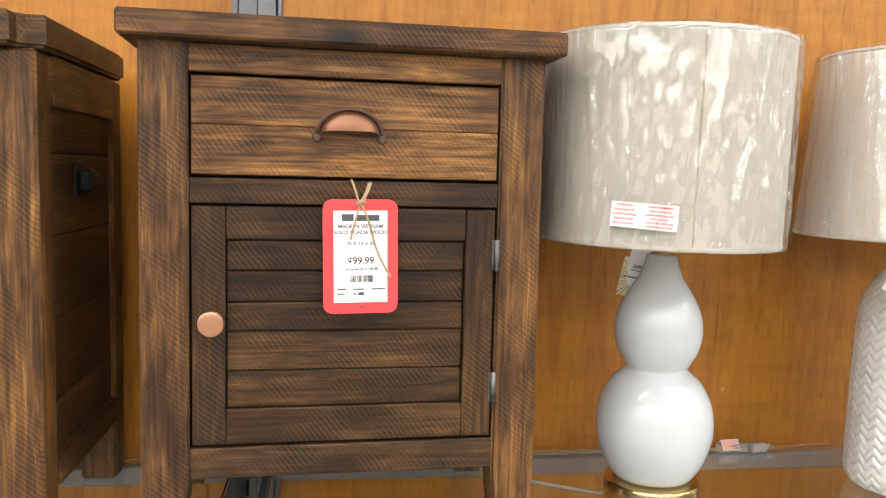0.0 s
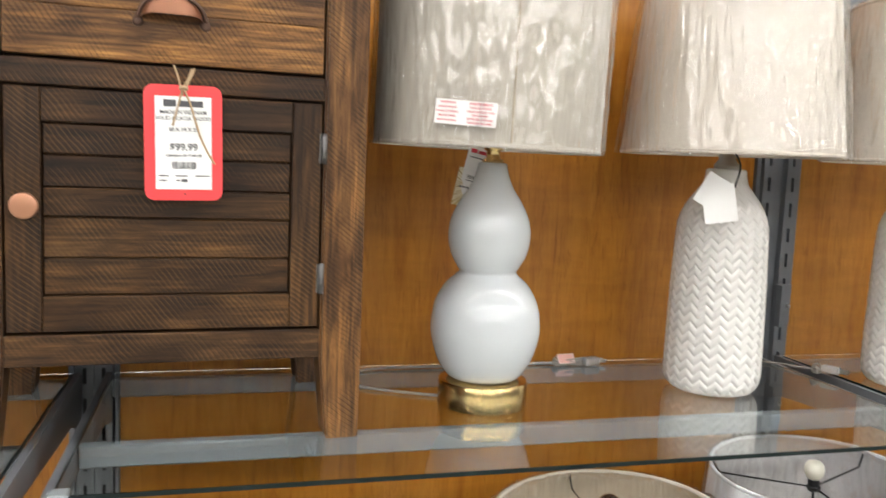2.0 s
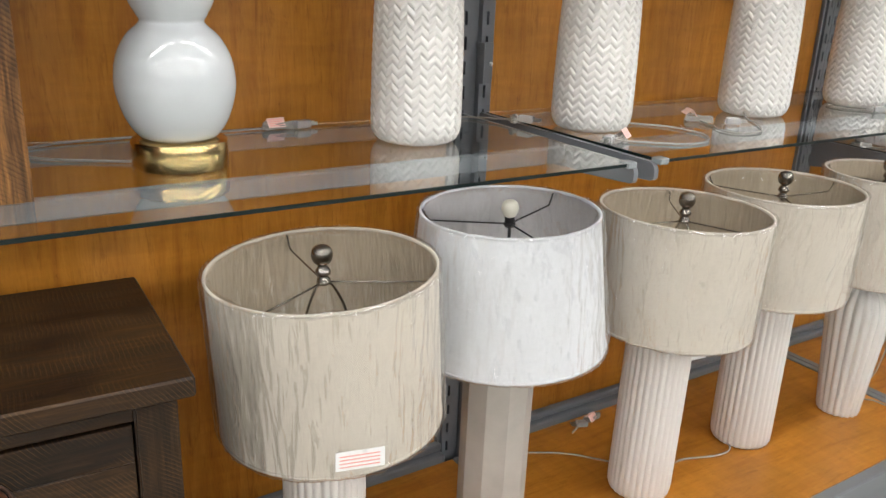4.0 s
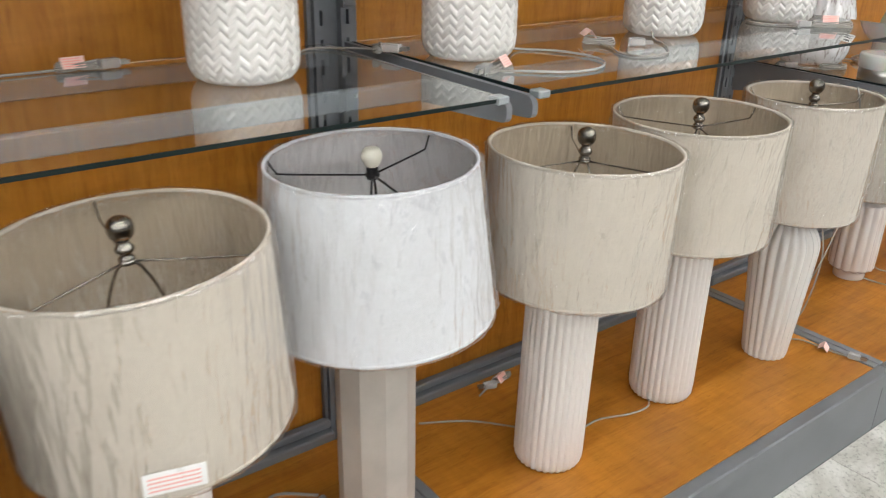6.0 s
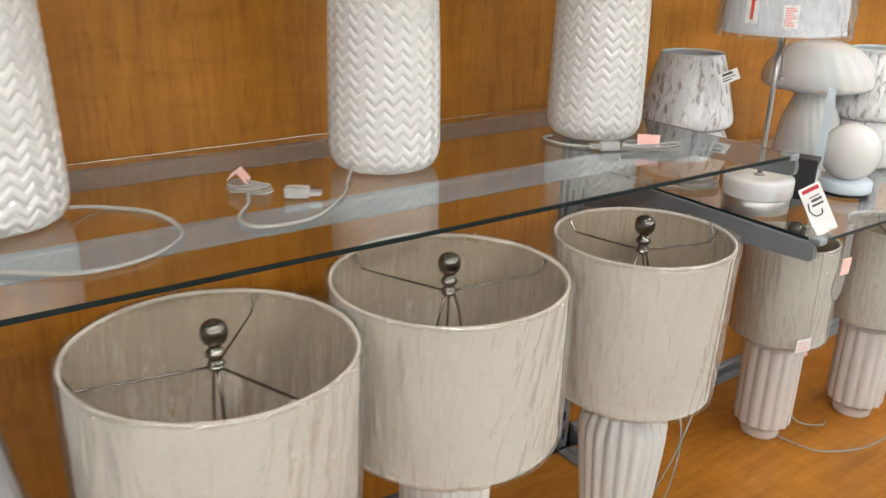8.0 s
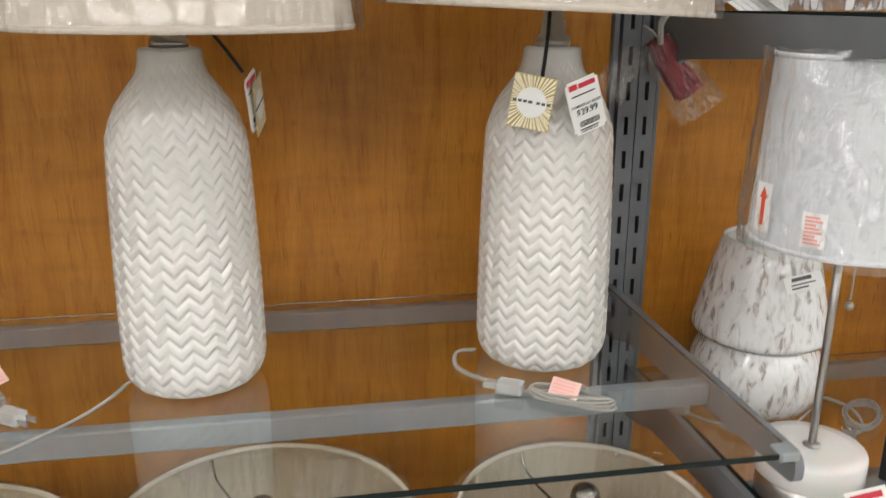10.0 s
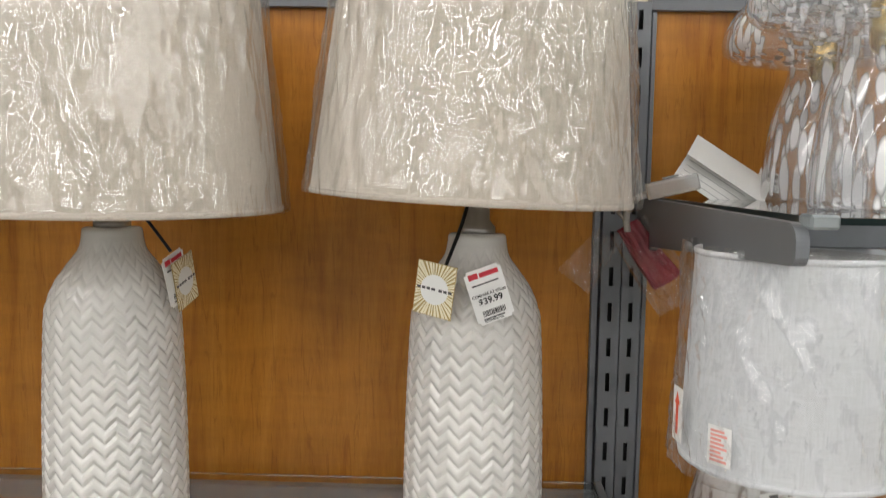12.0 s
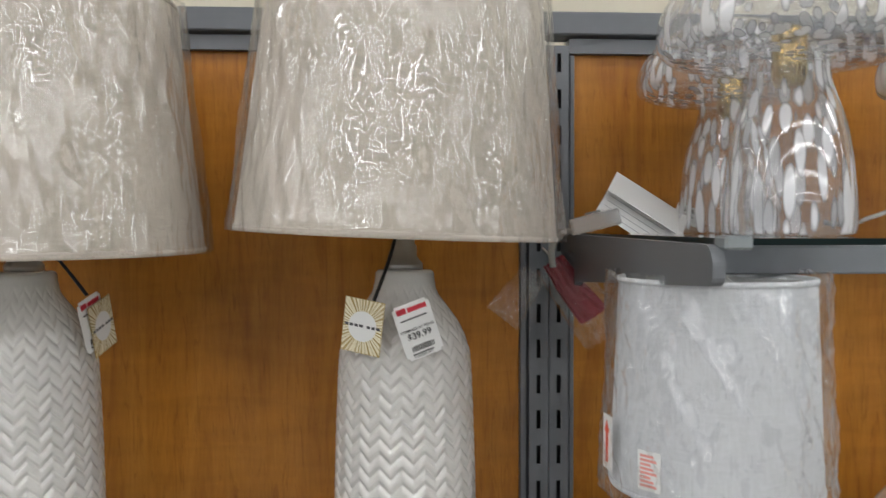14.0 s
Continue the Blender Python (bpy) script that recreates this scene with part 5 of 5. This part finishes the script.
part("warning_tag", box(-0.010, 0.018, -0.010, -0.0085, -0.014, 0.018), PINK, e, "pink paper warning tag")


def mushroom(x, y, z, material, rcap, rstem, hstem, hcap, label, swirled=False, twist=0.0):
    e = thing("mushroom_lamp", x, y, z, label, "table lamp", "mushroom lamps", twist)
    w = swirl(22, 60, 0.008) if swirled else None
    stem = curve_profile([(rstem * 0.94, 0), (rstem * 1.03, 0.006), (rstem * 1.02, hstem * 0.25), (rstem * 0.90, hstem * 0.6), (rstem * 0.66, hstem * 0.88), (rstem * 0.62, hstem)], 7)
    n = 132 if swirled else 64
    part("stem", lathe(stem, n, (not swirled, False), w), material, e, "", True)
    cap = curve_profile([(rstem * 0.62, hstem - 0.002), (rcap * 0.70, hstem + hcap * 0.02), (rcap * 0.94, hstem + hcap * 0.10), (rcap, hstem + hcap * 0.24), (rcap * 0.95, hstem + hcap * 0.48), (rcap * 0.72, hstem + hcap * 0.80), (rcap * 0.38, hstem + hcap * 0.97), (0.004, hstem + hcap)], 7)
    part("cap", lathe(cap, n, (False, True), w), material, e, "", True)
    if not swirled:
        part("bulb_holder", lathe([(0.013, hstem - 0.02), (0.016, hstem - 0.01), (0.016, hstem + 0.03), (0.010, hstem + 0.036)], 20), BRASS, e, "brass bulb holder", True)
    return e


mushroom(2.905, -0.255, LOW, OPAL, 0.113, 0.066, 0.165, 0.105, "white swirled opal glass mushroom lamp", True)


def lantern(x, y):
    e = thing("table_lantern", x, y, LOW, "pale blue table lantern with white globe and loop handle", "lantern")
    part("pad", lathe([(0.046, 0.0), (0.046, 0.006)], 48), BLACK, e)
    part("foot", lathe([(0.047, 0.006), (0.050, 0.008), (0.050, 0.026), (0.047, 0.029), (0.002, 0.029)], 48), BLUEWHITE, e, "", True)
    part("globe", ball(0.0, 0.0, 0.082, 0.056, None, 40), OPAL, e, "white opal globe", True)
    bm = bmesh.new()
    pts = []
    for k in range(21):
        a = math.pi * k / 20
        pts.append((-0.034 * math.cos(a), 0.165 + 0.034 * math.sin(a)))
    pts = [(-0.034, 0.03)] + pts + [(0.034, 0.03)]
    rows = []
    for px, pz in pts:
        n = 1.0 if px > 0 else -1.0
        rows.append([bm.verts.new(q) for q in ((px - 0.0022 * n, 0.045, pz), (px - 0.0022 * n, 0.060, pz), (px + 0.0022 * n, 0.060, pz + 0.002), (px + 0.0022 * n, 0.045, pz + 0.002))])
    for a, b in zip(rows, rows[1:]):
        for k in range(4):
            bm.faces.new((a[k], a[(k + 1) % 4], b[(k + 1) % 4], b[k]))
    h = part("handle", bm, BLUEWHITE, e, "flat loop handle")
    h.rotation_euler = (0, 0, 0.5)
    return e


lantern(2.775, -0.430)
e = thing("box", 2.667, -0.405, LOW, "small black printed cardboard box", "box", "", 24)
part("carton", box(-0.022, 0.022, -0.024, 0.024, 0, 0.080, 0.0015), BOXBLACK, e)
bars(e, "print", [(-0.018 + 0.007 * k, -0.0145 + 0.007 * k, 0.012, 0.070 - 0.012 * (k % 2)) for k in range(5)], PAPER, -0.0246)
cord([(2.47, -0.20, LOW + 0.003), (2.50, -0.24, LOW + 0.003), (2.55, -0.26, LOW + 0.003), (2.60, -0.26, LOW + 0.003), (2.66, -0.22, LOW + 0.004)], (2.468, -0.190, LOW, 120), None, (2.545, -0.262, LOW + 0.003, 0.045, 0.014, -0.3))
cord([(2.68, -0.16, LOW + 0.003), (2.72, -0.22, LOW + 0.003), (2.70, -0.28, LOW + 0.003), (2.66, -0.30, LOW + 0.003)], (2.655, -0.31, LOW, 60), None, (2.72, -0.25, LOW + 0.003, 0.05, 0.02, 0.8))

# ---- upper glass shelf ----
mushroom(2.645, -0.165, HIGH, MOTTLE_C, 0.116, 0.060, 0.165, 0.10, "clear glass mushroom lamp with white flecks")
mushroom(2.592, -0.425, HIGH, MOTTLE_C, 0.122, 0.058, 0.160, 0.115, "clear glass mushroom lamp with white flecks", False, 2.0)
mushroom(2.93, -0.24, HIGH, OPAL, 0.120, 0.066, 0.160, 0.11, "white swirled opal glass mushroom lamp", True)
cord([(2.64, -0.405, HIGH + 0.012), (2.68, -0.38, HIGH + 0.010), (2.72, -0.34, HIGH + 0.016), (2.78, -0.30, HIGH + 0.030), (2.84, -0.26, HIGH + 0.06)], None, None, None, "grey lamp cord on the upper shelf", 0.0026, False)


def leaflet(x, y, z):
    e = thing("leaflet", x, y, z, "folded white instruction leaflet with grey print", "leaflet", "", -8, 33)
    part("upper_leaf", turned(box(-0.056, 0.056, -0.024, 0.024, 0, 0.0006), pose(0, 0, 0.012, 40, 0, 0)), PAPER, e)
    lo = part("lower_leaf", turned(box(-0.054, 0.054, -0.026, 0.026, 0, 0.0006), pose(0.0, -0.004, -0.010, 66, 0, 0)), PAPER, e)
    bm = None
    for k in range(5):
        bm = box(-0.048, 0.046 - 0.012 * (k % 2), -0.020 + 0.008 * k, -0.0193 + 0.008 * k, 0.0008, 0.001, 0, bm)
    part("print", turned(bm, pose(0.0, -0.0046, -0.010, 66, 0, 0)), PALEINK, lo)
    return e


leaflet(2.545, -0.13, 1.470)
small_tag(2.612, -0.105, 1.466, 0, 20, 0, 0.034, 0.024)
e = thing("cord_switch", 2.483, -0.135, HIGH, "clear plastic inline cord switch", "switch", "", -6, -14)
part("body", box(-0.033, 0.033, -0.010, 0.010, 0.004, 0.026, 0.004, seg=2), CLEAR, e)
part("rocker", box(-0.010, 0.010, -0.006, 0.006, 0.0262, 0.029, 0.001), CLEAR, e)
part("lead", tube([(-0.033, 0, 0.013), (-0.050, 0.004, 0.008), (-0.062, 0.006, -0.006), (-0.066, 0.006, -0.03)], 0.0045, 8), CORD, e, "", True)


def plastic_bag():
    e = thing("plastic_bag", 2.432, -0.10, 1.405, "clear plastic bag with a red packet hanging at the upright", "bag", "", 0, -33)
    rnd = random.Random(8)
    def sack(w, h, t, seed, bow):
        bm = bmesh.new()
        nx, nz = 16, 22
        g = {}
        for s in (-1, 1):
            for i in range(nx + 1):
                for k in range(nz + 1):
                    u, v = i / nx * 2 - 1, k / nz
                    th = t * (1 - u * u) ** 0.5 * (0.35 + 0.65 * math.sin(math.pi * v) ** 0.6)
                    f = 0.006 * ridge(Vector((u * 2.2 + seed, v * 3.1, s * 2.0))) + 0.003 * ridge(Vector((u * 6, v * 7 + seed, s)))
                    g[s, i, k] = bm.verts.new((u * w / 2 * (0.72 + 0.28 * v) + bow * v * v, s * (th + f) , -h * v))
            for i in range(nx):
                for k in range(nz):
                    bm.faces.new((g[s, i, k], g[s, i + 1, k], g[s, i + 1, k + 1], g[s, i, k + 1]))
        return bm
    w = part("bag_film", sack(0.075, 0.125, 0.014, 1.0, 0.01), FILM_C, e, "crumpled clear film", True)
    w.visible_shadow = False
    part("packet", sack(0.042, 0.092, 0.006, 4.0, 0.006), BAGRED, e, "red printed packet", True)
    f = part("flap", turned(sack(0.05, 0.075, 0.006, 7.0, 0.0), pose(-0.03, 0.0, 0.0, 0, 70, 0)), FILM_C, e, "loose end of film", True)
    f.visible_shadow = False
    part("strap", tube([(0, 0.02, 0.02), (0.0, 0.0, 0.005), (0.003, 0.0, -0.02)], 0.002, 6), CORD, e, "", True)


plastic_bag()

# ---- floor tiles ----
def tiles():
    s, gap = 0.3048, 0.0008
    me = None
    for i in range(-2, 12):
        for j in range(6):
            if me is None:
                ob = mesh_ob("tile", box(gap, s - gap, gap, s - gap, -0.0035, 0.0, 0.0005), TILE)
                me = ob.data
            else:
                ob = new("tile", me)
            ob.parent = FLOOR
            ob.location = (i * s + 0.1, -0.624 - (j + 1) * s, 0)
    bm = None
    bm = box(-10.99, 13.99, -17.99, -0.624 - 6 * s, -0.0037, -0.0005)
    box(-10.99, 0.1 - 2 * s, -0.624 - 6 * s, 0.09, -0.0037, -0.0005, 0, bm)
    box(0.1 + 12 * s, 13.99, -0.624 - 6 * s, 0.09, -0.0037, -0.0005, 0, bm)
    far = part("tile_field", bm, TILE, FLOOR, "speckled vinyl tiles beyond")
    far["kind"] = "stuff"


tiles()
